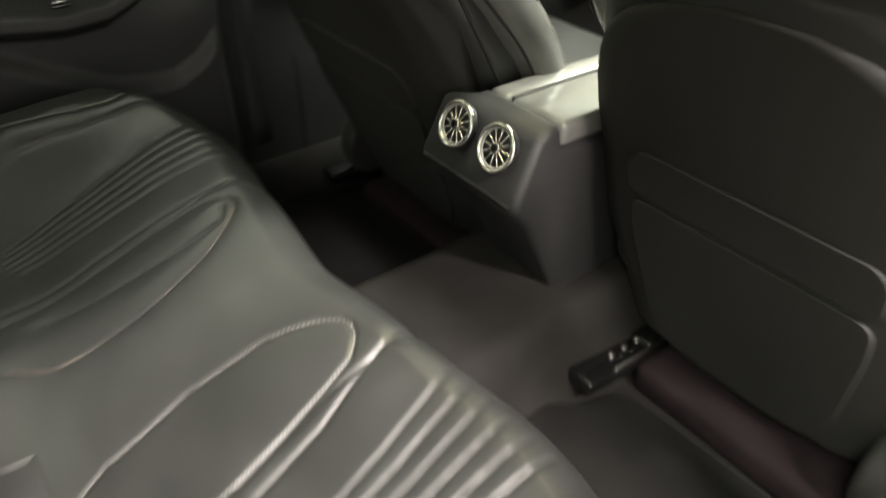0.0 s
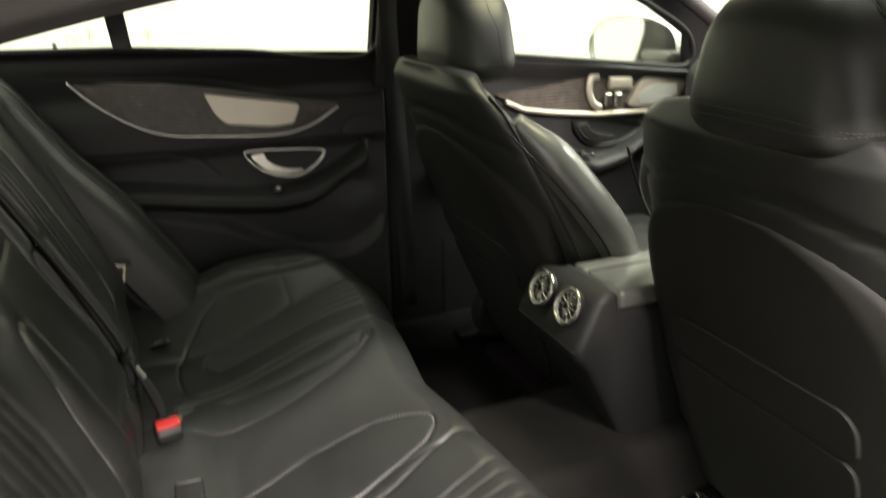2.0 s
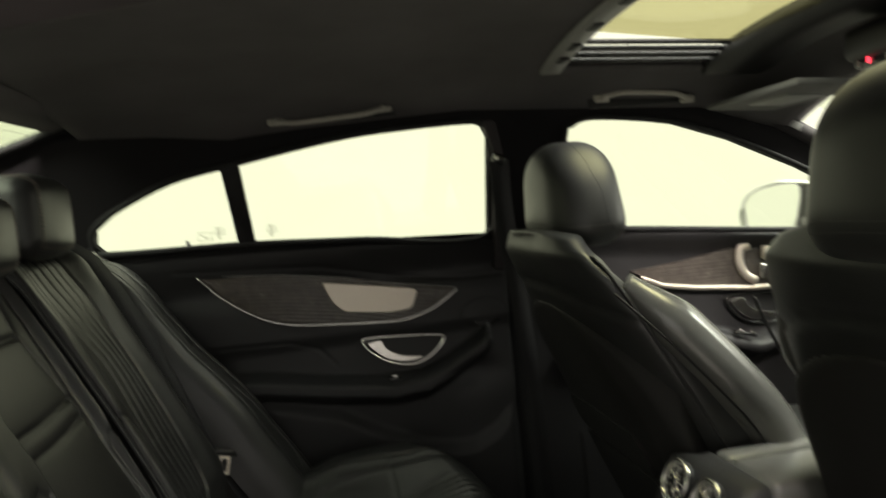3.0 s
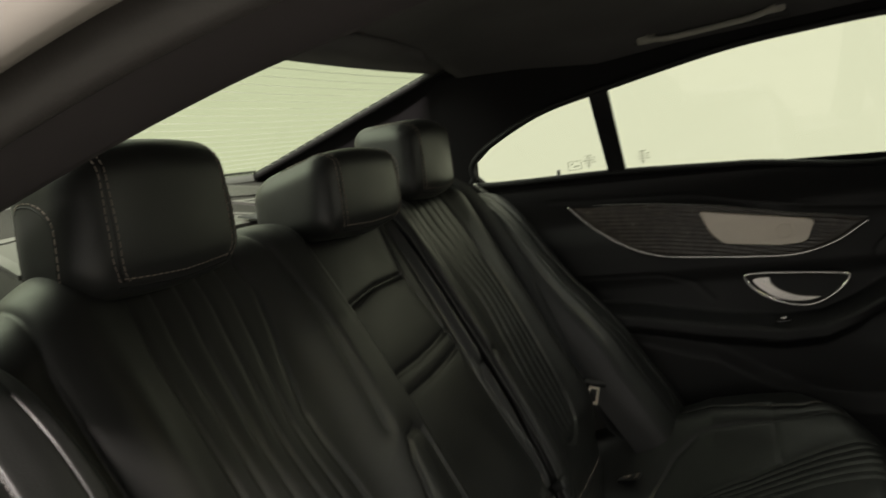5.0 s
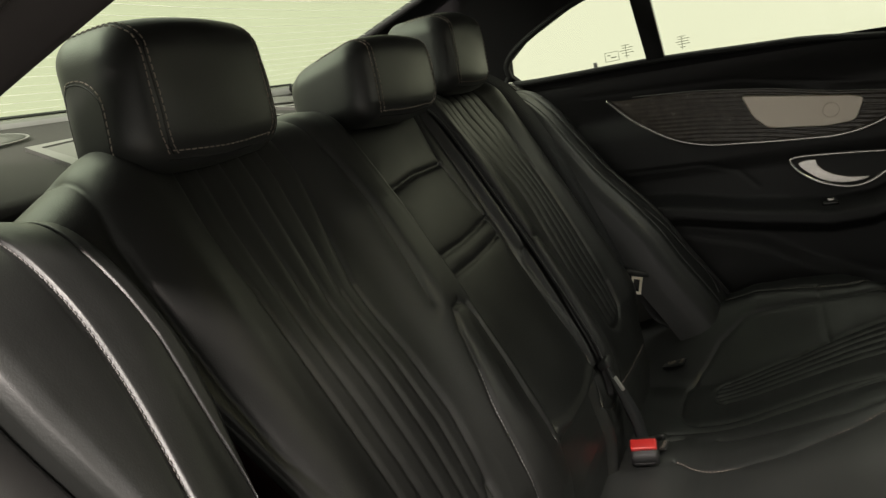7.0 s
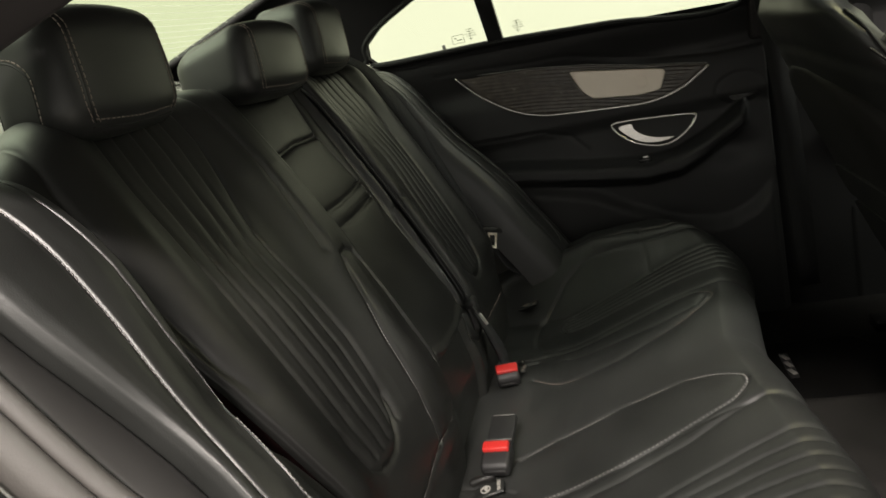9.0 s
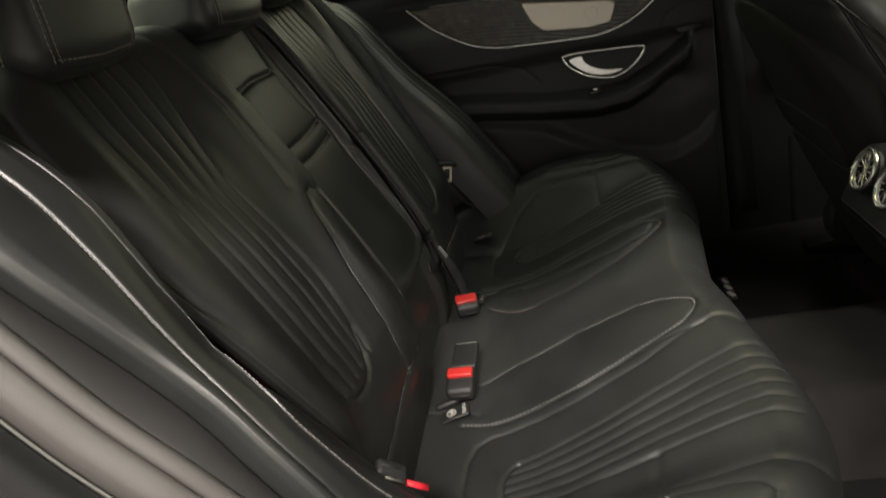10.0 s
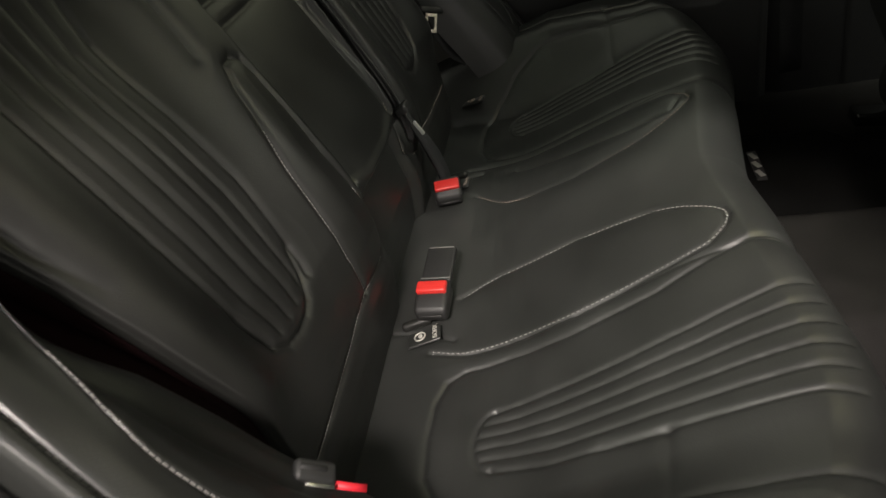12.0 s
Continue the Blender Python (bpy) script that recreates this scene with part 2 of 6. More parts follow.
def dashes(path, up, step=0.0062, length=0.0042, w=0.0011, h=0.0009):
    """Thread stitches: small rounded bars along a path; up: the surface's direction(s)."""
    path = np.asarray(path, float)
    seg = np.linalg.norm(np.diff(path, axis=0), axis=1)
    L = np.r_[0, np.cumsum(seg)]
    up = np.broadcast_to(np.asarray(up, float), path.shape)
    V, F = [], []
    for s in np.arange(0, L[-1] - length, step):
        a, b = (np.array([np.interp(v, L, path[:, i]) for i in range(3)]) for v in (s, s + length))
        u = np.array([np.interp(s, L, up[:, i]) for i in range(3)])
        t = (b - a) / (np.linalg.norm(b - a) + 1e-9)
        u = u / np.linalg.norm(u)
        d = np.cross(u, t)
        c = (a + b) / 2
        k = len(V)
        hl = length / 2
        for q in ((-hl, -w * .5, 0), (-hl, w * .5, 0), (hl, w * .5, 0), (hl, -w * .5, 0), (-hl * .55, -w * .4, h), (-hl * .55, w * .4, h), (hl * .55, w * .4, h), (hl * .55, -w * .4, h)):
            V.append(c + q[0] * t + q[1] * d + q[2] * u)
        F += [tuple(k + i for i in f) for f in ((4, 5, 6, 7), (0, 1, 5, 4), (1, 2, 6, 5), (2, 3, 7, 6), (3, 0, 4, 7), (3, 2, 1, 0))]
    return mesh_of(V, F, smooth=False)


def sstep(a, b, x):
    t = np.clip((np.asarray(x, float) - a) / (b - a), 0, 1)
    return t * t * (3 - 2 * t)


def linedist(X, Y, pts):
    """Distance from every (X, Y) to a polyline."""
    D = np.full(np.shape(X), 9.0)
    for (ax, ay), (bx, by) in zip(pts, pts[1:]):
        dx, dy = bx - ax, by - ay
        t = np.clip(((X - ax) * dx + (Y - ay) * dy) / (dx * dx + dy * dy + 1e-12), 0, 1)
        D = np.minimum(D, np.hypot(X - ax - t * dx, Y - ay - t * dy))
    return D


def normals(P):
    a, b = np.gradient(P, axis=0), np.gradient(P, axis=1)
    n = np.cross(a, b)
    return n / (np.linalg.norm(n, axis=2)[:, :, None] + 1e-12)


# ---------------- the shell of the car ----------------
def roof_z(x, y):
    zc = np.interp(x, (-0.45, -0.2, 0.1, 0.45, 1.0, 1.25), (1.085, 1.115, 1.135, 1.145, 1.115, 1.045))
    return zc - 0.085 * np.interp(x, (-0.45, -0.33, -0.05), (0.42, 0.45, 1.0)) * (np.abs(y) / 0.62) ** 3.2


# floor with the centre tunnel
gx, gy = np.meshgrid(np.linspace(-0.2, 1.75, 80), np.linspace(-0.74, 0.74, 121), indexing="ij")
tun = 0.155 * sstep(0.185, 0.115, np.abs(gy))
tun = tun + 0.06 * sstep(0.60, 0.72, np.abs(gy))
fz = tun + 0.004 * np.sin(gx * 9) * np.cos(gy * 7)
P = np.dstack([gx, gy, fz])
floor = part("floor", grid(P, P - np.array([0, 0, 0.05])), CARPET)
tagged(floor, "charcoal carpet floor of the car with raised centre tunnel", "floor", kind="structure")

# headliner, open where the sunroof is
xs = np.concatenate([np.linspace(-0.338, 0.618, 34), np.linspace(0.618, 1.038, 12)[1:], np.linspace(1.038, 1.22, 8)[1:]])
ys = np.concatenate([np.linspace(-0.64, -0.46, 8), np.linspace(-0.46, 0.46, 30)[1:], np.linspace(0.46, 0.64, 8)[1:]])
V = [(x, y, float(roof_z(x, y))) for x in xs for y in ys]
m = len(ys)
F = []
for i in range(len(xs) - 1):
    for j in range(m - 1):
        cx, cy = (xs[i] + xs[i + 1]) / 2, (ys[j] + ys[j + 1]) / 2
        if 0.618 < cx < 1.038 and abs(cy) < 0.46:
            continue
        F.append((i * m + j, i * m + j + 1, (i + 1) * m + j + 1, (i + 1) * m + j))
bm = mesh_of(V, F)
up = sum(f.normal.z for f in bm.faces) > 0
ceiling = part("ceiling", bm, FABRIC, thick=0.012 if up else -0.012)
tagged(ceiling, "dark charcoal fabric headliner under the roof", "headliner", kind="structure")

# outer roof skin
xs2, ys2 = np.meshgrid(np.linspace(-0.40, 1.26, 30), np.linspace(-0.66, 0.66, 30), indexing="ij")
V = np.dstack([xs2, ys2, roof_z(xs2, ys2) + 0.022]).reshape(-1, 3)
F = [(i * 30 + j, i * 30 + j + 1, (i + 1) * 30 + j + 1, (i + 1) * 30 + j) for i in range(29) for j in range(29)
     if not (0.62 < (xs2[i, j] + xs2[i + 1, j]) / 2 < 1.0 and abs((ys2[i, j] + ys2[i, j + 1]) / 2) < 0.43)]
roof_skin = part("roof", mesh_of(V, F), PAINT, thick=0.004)
tagged(roof_skin, "painted metal roof of the car", "roof", kind="structure")


# upper side walls with the window openings
def lean(s):
    return lambda x, z: (x, s * (0.885 - 0.25 * z), z)


win_rear = [(-0.349, 0.848), (-0.345, 0.878), (-0.299, 0.912), (-0.178, 0.963), (-0.037, 0.990), (0.178, 1.024), (0.33, 1.034), (0.462, 1.036), (0.488, 1.028), (0.500, 1.003), (0.493, 0.788), (0.2, 0.803), (-0.044, 0.818), (-0.33, 0.826)]
win_front = [(0.676, 0.985), (0.695, 1.012), (0.736, 1.023), (0.84, 1.014), (0.945, 0.996), (1.088, 0.949), (1.277, 0.867), (1.42, 0.79), (1.44, 0.705), (1.252, 0.718), (0.825, 0.763), (0.70, 0.772), (0.668, 0.80)]
outer = [(-0.95, 0.78), (-0.40, 0.81), (0.2, 0.789), (0.50, 0.773), (0.66, 0.766), (0.83, 0.748), (1.26, 0.702), (1.44, 0.69), (1.9, 0.60), (1.9, 0.62), (1.75, 0.70), (1.30, 0.945), (1.22, 0.99), (1.17, 1.03), (0.45, 1.075), (-0.20, 1.075), (-0.385, 1.062), (-0.62, 0.985), (-0.95, 0.885)]
wall_left = part("wall_left", holed(outer, [win_rear, win_front], lean(1), (0, 0.03, 0)), PILLAR_DARK)
tagged(wall_left, "dark trimmed pillars and roof rail round the windows", "pillar trim", kind="structure")
low = [(-0.95, 0.0), (1.9, 0.0), (1.9, 0.62), (-0.95, 0.76)]
lower_left = part("wall_lower_left", plate(low, lambda a, b: (a, 0.775, b), (0, 0.03, 0)), PLASTIC)
tagged(lower_left, "inner side panel of the car body behind the doors", "body panel", kind="structure")

for nm, path in (("window_seal_rear", win_rear), ("window_seal_front", win_front)):
    pts = smooth_path([(a, 0.883 - 0.25 * b, b) for a, b in path], 110, closed=True)
    ob = part(nm, sweep(pts, circle(0.007, 8), closed=True), RUBBER_BLACK)
    tagged(ob, "black rubber seal round the side window", "window seal", kind="structure")

# glass
for nm, path in (("window_1", win_rear), ("window_2", win_front)):
    ob = part(nm, plate(path, lambda a, b: (a, 0.900 - 0.25 * b, b), (0, 0.004, 0)), GLASS)
    ob.visible_shadow = False
    tagged(ob, "clear side window glass with bright hall outside", "window", kind="structure")
# divider between the door glass and the quarter glass
div = [(-0.075, 0.985), (-0.036, 0.992), (-0.022, 0.812), (-0.058, 0.815)]
ob = part("window_divider", plate(div, lambda a, b: (a, 0.878 - 0.25 * b, b), (0, 0.02, 0), 0.002), GLOSS)
tagged(ob, "black upright bar dividing the rear side window", "window divider", kind="structure")

# near side: pillar between the doors, sill, roof rail
bp = smooth_path([(0.40, -0.665, 0.965), (0.46, -0.68, 0.89), (0.50, -0.685, 0.79), (0.573, -0.69, 0.59), (0.610, -0.70, 0.43), (0.604, -0.71, 0.29), (0.590, -0.72, 0.16), (0.57, -0.73, 0.03)], 40)
prof = [(0.0, 0.004), (0.012, -0.006), (0.012, -0.06), (-0.02, -0.08), (-0.043, -0.06), (-0.043, -0.008), (-0.034, 0.006)]
ob = part("pillar_right", sweep(bp, prof, side=(0, 1, 0)), PILLAR_DARK)
for k in (17, 25):
    part("trim_joint", sweep(bp[k:k + 2] * 0.9 + bp[k:k + 1] * 0.1, [(1.02 * a + 0.0003, 1.02 * b + 0.001) for a, b in prof], side=(0, 1, 0)), RUBBER_BLACK, ob)
tagged(ob, "grey plastic covered pillar between the near doors", "pillar", kind="structure")
bp3 = bp + np.array([0.0, -0.09, 0.0])
ob = part("pillar_gap", sweep(bp3, [(0.02, 0.0), (-0.05, 0.0), (-0.05, -0.06), (0.02, -0.06)]), RUBBER_BLACK)
tagged(ob, "black gap and body edge behind the pillar seal", "body edge", kind="structure")
bp2 = bp + np.array([0.004, -0.056, 0.0])
ob = part("pillar_seal", sweep(bp2, circle(0.0115, 10)), SILLTRIM)
tagged(ob, "grey rubber door seal along the pillar", "door seal", kind="structure")
sill = rbox(1.5, 0.14, 0.10, 0.02, at=(0.55, -0.72, 0.03))
ob = part("sill_right", sill, PLASTIC)
tagged(ob, "black plastic door sill below the opening", "door sill", kind="structure")

rail = smooth_path([(-0.52, -0.60, 0.79), (-0.35, -0.606, 0.848), (-0.21, -0.61, 0.888), (-0.057, -0.61, 0.928), (0.05, -0.61, 0.947), (0.25, -0.61, 0.968), (0.45, -0.615, 0.968), (0.66, -0.62, 0.94)], 60)


def rail_strip(name, prof, material, label):
    ob = part(name, sweep(rail, prof, side=(0, -1, 0)), material)
    return tagged(ob, label, "roof rail trim", kind="structure")


# profile: first number outwards, second upwards
rail_strip("roof_rail_right", [(-0.07, 0.10), (-0.035, 0.03), (-0.008, 0.002), (0.002, 0.001), (0.014, 0.007), (0.028, 0.012), (0.031, 0.018), (0.031, 0.06), (-0.05, 0.12)], PILLAR, "dark fabric covered roof rail above the open door")
rail_strip("roof_rail_seal", [(0.0325, 0.015), (0.036, 0.009), (0.042, 0.007), (0.048, 0.010), (0.051, 0.018), (0.051, 0.06), (0.0325, 0.06)], RUBBER, "grey rubber door seal along the roof rail")
rail_strip("roof_rail_gap", [(0.052, 0.034), (0.060, 0.034), (0.060, 0.06), (0.052, 0.06)], RUBBER_BLACK, "black gap beside the door seal")
rail_strip("roof_rail_edge", [(0.0765, 0.036), (0.082, 0.042), (0.086, 0.048), (0.0765, 0.058)], RUBBER_BLACK, "black outer edge of the roof over the door")
rail_strip("roof_rail_metal", [(0.061, 0.026), (0.064, 0.020), (0.068, 0.018), (0.073, 0.020), (0.076, 0.028), (0.076, 0.05), (0.061, 0.05)], RAILMETAL, "painted metal edge of the roof over the door")

# rear window and its frame
gl = lambda x: 1.2 + 0.32 * x
rear = [(-0.345, 0.575), (-0.350, 0.597), (-0.42, 0.602), (-0.86, 0.605), (-0.865, 0.0), (-0.86, -0.605), (-0.42, -0.602), (-0.350, -0.597), (-0.345, -0.575)]
ob = part("window_3", plate(rear, lambda a, b: (a, b, gl(a)), (0, 0, 0.004)), REARGLASS)
ob.visible_shadow = False
tagged(ob, "sloping rear window glass with fine heating lines", "rear window", kind="structure")
V, F = [], []
for i in range(19):
    x = -0.375 - 0.0245 * i
    k = len(V)
    n = 24
    for j in range(n + 1):
        y = -0.57 + 1.14 * j / n
        xx = x + 0.02 * (y / 0.57) ** 2
        for dx, dz in ((-0.0003, -0.0015), (0.0003, -0.0015), (0.0003, -0.0020), (-0.0003, -0.0020)):
            V.append((xx + dx, y, gl(xx) + dz))
    for j in range(n):
        for q in range(4):
            F.append((k + j * 4 + q, k + j * 4 + (q + 1) % 4, k + (j + 1) * 4 + (q + 1) % 4, k + (j + 1) * 4 + q))
lines = part("heating_lines", mesh_of(V, F, False), ETCH, ob)
tagged(lines, kind="stuff")

# C pillar trim beside the rear glass
for s, nm in ((1, "rear_pillar_left"), (-1, "rear_pillar_right")):
    P = []
    for x in np.linspace(-0.345, -0.95, 16):
        zg = gl(x)
        row = []
        for t in np.linspace(0, 1, 8):
            z = zg + 0.004 - 0.10 * t ** 1.5
            y = (0.592 + 0.055 * math.sin(t * math.pi / 2)) * s
            row.append((x, y, z))
        P.append(row)
    bm = grid(P, np.array(P) + np.array([0, 0.03 * s, 0.01]))
    tagged(part(nm, bm, PILLAR_DARK), "dark trim panel beside the rear window", "pillar trim", kind="structure")
for s, nm in ((1, "rear_glass_edge_left"), (-1, "rear_glass_edge_right")):
    ob = part(nm, sweep([(x, s * 0.588, gl(x) - 0.003) for x in np.linspace(-0.345, -0.86, 40)], circle(0.009, 8)), RUBBER_BLACK)
    tagged(ob, "black edge strip along the rear window", "window seal", kind="structure")
rx = lambda y: -0.377 + 0.022 * (y / 0.59) ** 2
ob = part("rear_header", sweep([(rx(y), y, gl(rx(y)) - 0.010) for y in np.linspace(-0.59, 0.59, 30)], [(-0.016, -0.004), (0.054, 0.021), (0.054, 0.032), (-0.016, 0.004)], side=(1, 0, 0)), FABRIC)
tagged(ob, "fabric edge over the rear window", "trim", kind="structure")

# parcel shelf
gx, gy = np.meshgrid(np.linspace(-0.395, -0.90, 20), np.linspace(-0.62, 0.62, 40), indexing="ij")
P = np.dstack([gx, gy, 0.812 + 0.2 * (-0.33 - gx) - 0.01 * (gy / 0.6) ** 2])
shelf = part("parcel_shelf", grid(P, P - np.array([0, 0, 0.02])), SHELFCLOTH)
tagged(shelf, "black covered parcel shelf below the rear window", "parcel shelf", kind="structure")
back = part("wall_back", plate([(-0.7, 0), (0.7, 0), (0.7, 0.93), (-0.7, 0.93)], lambda a, b: (-0.90, a, b), (-0.03, 0, 0)), PLASTIC)
tagged(back, "panel closing the boot behind the rear seat", "panel", kind="structure")
near_wall = part("wall_right_rear", plate([(-0.93, 0.0), (-0.10, 0.0), (-0.16, 0.35), (-0.34, 0.70), (-0.40, 0.86), (-0.60, 0.96), (-0.93, 0.9)], lambda a, b: (a, -0.815, b), (0, -0.02, 0)), PAINT)
tagged(near_wall, "painted body side behind the open door", "body side", kind="structure")
near_front = part("wall_right_front", plate([(0.72, 0.0), (1.9, 0.0), (1.9, 0.68), (1.25, 1.0), (0.72, 1.05)], lambda a, b: (a, -0.72, b), (0, -0.03, 0)), PLASTIC)
tagged(near_front, "inside of the closed front passenger door", "door", kind="structure")

# ---------------- hall round the car ----------------
ob = part("ground", plate([(-6, -6), (7, -6), (7, 5), (-6, 5)], lambda a, b: (a, b, -0.35), (0, 0, -0.1)), CONCRETE)
tagged(ob, "grey hall floor under the car", "ground", kind="structure")
arc = [(7.0, 3.2), (-3.0, 3.2)] + [(-3.0 - 1.2 * math.sin(a), 2.0 + 1.2 * math.cos(a)) for a in np.linspace(0.1, 1.5, 8)] + [(-4.2, 1.5), (-4.2, -3.0)]
P = [[(x, y, z) for x, y in arc] for z in (-0.35, 1.5, 3.2)]
# the wall's brightness is its own glow, no lamps light it
HALL = glow("glowing_hall_wall", (0.885, 0.868, 0.645), 1.12)
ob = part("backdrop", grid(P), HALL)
tagged(ob, "plain cream glowing hall wall outside the windows", "backdrop", kind="structure")
# unseen glowing panel added to light the cabin through the far windows
P = [[(x, y, 3.2) for y in (0.3, 1.5, 3.2)] for x in (-4.2, 1, 7)]
ob = part("fill_panel_far", grid(P), glow("fill_glow_far", (0.89, 0.89, 0.76), 2.8))
tagged(ob, "added glowing fill panel high beyond the car", "hall ceiling", kind="structure")
# panel and wall added before the car to brighten what the windscreen lights
P = [[(x, y, 3.2) for y in (-1.2, -0.4, 0.3)] for x in (2.4, 4, 7)]
ob = part("fill_panel_front", grid(P), glow("fill_glow_front", (0.88, 0.89, 0.78), 18.0))
tagged(ob, "added glowing fill panel high before the car", "hall ceiling", kind="structure")
P = [[(7.0, y, z) for y in (-1.6, 1.4, 3.2)] for z in (-0.35, 1.5, 3.2)]
ob = part("fill_wall_front", grid(P), glow("fill_glow_wall", (0.95, 0.90, 0.82), 2.2))
tagged(ob, "added glowing fill wall before the car", "hall wall", kind="structure")
# unseen glowing panel added to send light through the rear window
P = [[(x, y, 3.2) for y in (-3, -1.4, 0.3)] for x in (-4.2, -2.4, -0.6)]
ob = part("fill_panel_rear", grid(P), glow("fill_glow_rear", (0.88, 0.90, 0.76), 6.0))
tagged(ob, "added glowing fill panel high behind the car", "hall ceiling", kind="structure")
# ceiling out of view, its weak glow added as ambient fill
P = [[(x, y, 3.2) for y in (-6, -4.5, -3)] for x in (-4.2, -2.4, -0.6)]
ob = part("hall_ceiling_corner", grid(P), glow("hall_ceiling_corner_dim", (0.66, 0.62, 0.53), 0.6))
tagged(ob, "unseen hall ceiling beside the open door with a weak added glow", "hall ceiling", kind="structure")
# unseen strip added over the sunroof to brighten lid, wings and shoulders
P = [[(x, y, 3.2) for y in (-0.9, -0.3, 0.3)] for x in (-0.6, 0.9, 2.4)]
ob = part("fill_panel_middle", grid(P), glow("fill_glow_middle", (0.90, 0.90, 0.78), 20.0))
tagged(ob, "added glowing fill strip high above the car", "hall ceiling", kind="structure")
# the rest of the unseen ceiling, also given a weak fill glow
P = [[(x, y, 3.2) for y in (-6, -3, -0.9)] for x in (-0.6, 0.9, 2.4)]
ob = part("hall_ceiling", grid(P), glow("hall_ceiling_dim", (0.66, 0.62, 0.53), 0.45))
tagged(ob, "unseen hall ceiling high above the car with a weak added glow", "hall ceiling", kind="structure")
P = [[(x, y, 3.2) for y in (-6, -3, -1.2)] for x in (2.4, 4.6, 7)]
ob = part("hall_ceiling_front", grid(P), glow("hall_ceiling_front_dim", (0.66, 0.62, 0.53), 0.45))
tagged(ob, "unseen hall ceiling before the car on the open door's side with a weak added glow", "hall ceiling", kind="structure")


# unseen wall whose glow is added to brighten the far door and its reflections
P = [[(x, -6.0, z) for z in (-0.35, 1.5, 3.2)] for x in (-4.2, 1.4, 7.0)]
ob = part("hall_wall_near", grid(P), glow("glowing_near_wall", (0.77, 0.74, 0.66), 0.95))
tagged(ob, "unseen pale hall wall behind the open door, glowing by itself", "hall wall", kind="structure")

# ---------------- rear bench ----------------
seat = thing("rear_bench_seat", (0.1, 0, 0.0), "black leather rear bench seat with fluted panels and grey stitching", "car seat")

YC = 0.017
LEAF_OUT = [(-0.045, 0.224), (-0.004, 0.230), (0.07, 0.224), (0.13, 0.220), (0.19, 0.213), (0.245, 0.204), (0.28, 0.195), (0.300, 0.174), (0.304, 0.157)]
LEAF_IN = [(0.304, 0.157), (0.301, 0.142), (0.280, 0.120), (0.232, 0.092), (0.136, 0.078), (0.032, 0.090), (-0.022, 0.127)]
LEAF_FAR = [(0.288, 0.158), (0.276, 0.134), (0.22, 0.135), (0.11, 0.160), (0.04, 0.185)]
OUTLEAF = [(0.02, 0.576), (0.115, 0.553), (0.206, 0.537), (0.265, 0.537), (0.290, 0.545), (0.302, 0.560), (0.297, 0.576), (0.284, 0.592), (0.262, 0.617), (0.20, 0.640), (0.08, 0.655)]
PANEL = [(0.385, 0.197), (0.350, 0.199), (0.312, 0.206), (0.22, 0.236), (0.132, 0.247), (0.05, 0.250), (0.0, 0.256), (-0.020, 0.270), (-0.031, 0.30), (-0.034, 0.35), (-0.030, 0.40), (-0.008, 0.440), (0.03, 0.478), (0.076, 0.500), (0.146, 0.503), (0.20, 0.503), (0.27, 0.505), (0.33, 0.505), (0.37, 0.502)]
FLUTE_A = ((0.04, 0.14, 0.25, 0.325, 0.375), (0.325, 0.317, 0.304, 0.286, 0.269))
FLUTE_B = ((0.04, 0.10, 0.19, 0.27, 0.375), (0.402, 0.411, 0.414, 0.418, 0.418))
FLUTES = [[(s, (1 - i / 5) * np.interp(s, *FLUTE_A) + i / 5 * np.interp(s, *FLUTE_B)) for s in np.linspace(0.042 - 0.016 * math.sin(math.pi * i / 5), 0.362 + 0.012 * math.sin(math.pi * i / 5), 24)] for i in range(6)]
FLUTE_CAP = [(0.042 - 0.022 * math.sin(a), 0.3635 - 0.0385 * math.cos(a)) for a in np.linspace(0, math.pi, 15)]


def front_x(ay):
    k = (0.0, 0.05, 0.10, 0.15, 0.20, 0.25, 0.30, 0.35, 0.40, 0.45, 0.50, 0.55, 0.60, 0.65, 0.70)
    v = (0.352, 0.356, 0.362, 0.368, 0.374, 0.380, 0.388, 0.393, 0.391, 0.382, 0.365, 0.340, 0.308, 0.27, 0.225)
    return sum(np.interp(ay + d, k, v) for d in (-0.03, -0.015, 0, 0.015, 0.03)) / 5


def cushion(S, Y):
    """Point of the cushion at the distance S along it from the rear (over the nose and down) and the width Y."""
    ay = np.abs(Y)
    xf = front_x(ay)
    r = 0.055
    x0 = xf - r
    q = S - x0
    a = np.clip(q / r, 0, math.pi / 2 * 1.05)
    down = np.clip(q - r * math.pi / 2 * 1.05, 0, 1)
    xt = np.minimum(S, x0)
    k = (-0.20, -0.10, -0.05, 0.0, 0.05, 0.10, 0.15, 0.20, 0.25, 0.30, 0.34, 0.38)
    v = (0.205, 0.212, 0.214, 0.214, 0.224, 0.243, 0.264, 0.286, 0.308, 0.327, 0.338, 0.344)
    z = sum(np.interp(xt + d, k, v) for d in (-0.02, 0.0, 0.02)) / 3
    z = z + 0.012 * sstep(0.33, 0.14, ay)
    z = z + np.interp(xt, (-0.14, -0.05, 0.02, 0.10, 0.17, 0.25, 0.30, 0.36), (0.070, 0.090, 0.108, 0.106, 0.083, 0.050, 0.037, 0.030)) * sstep(0.425, 0.56, ay) - 0.10 * sstep(0.61, 0.69, ay)
    z = z - 0.004 * np.exp(-(Y / 0.06) ** 2) * sstep(0.1, 0.3, xt)
    x = xt + r * np.sin(a) - 0.25 * down
    z = z - r * (1 - np.cos(a)) - 0.97 * down
    return np.stack([x, Y, z], axis=-1)


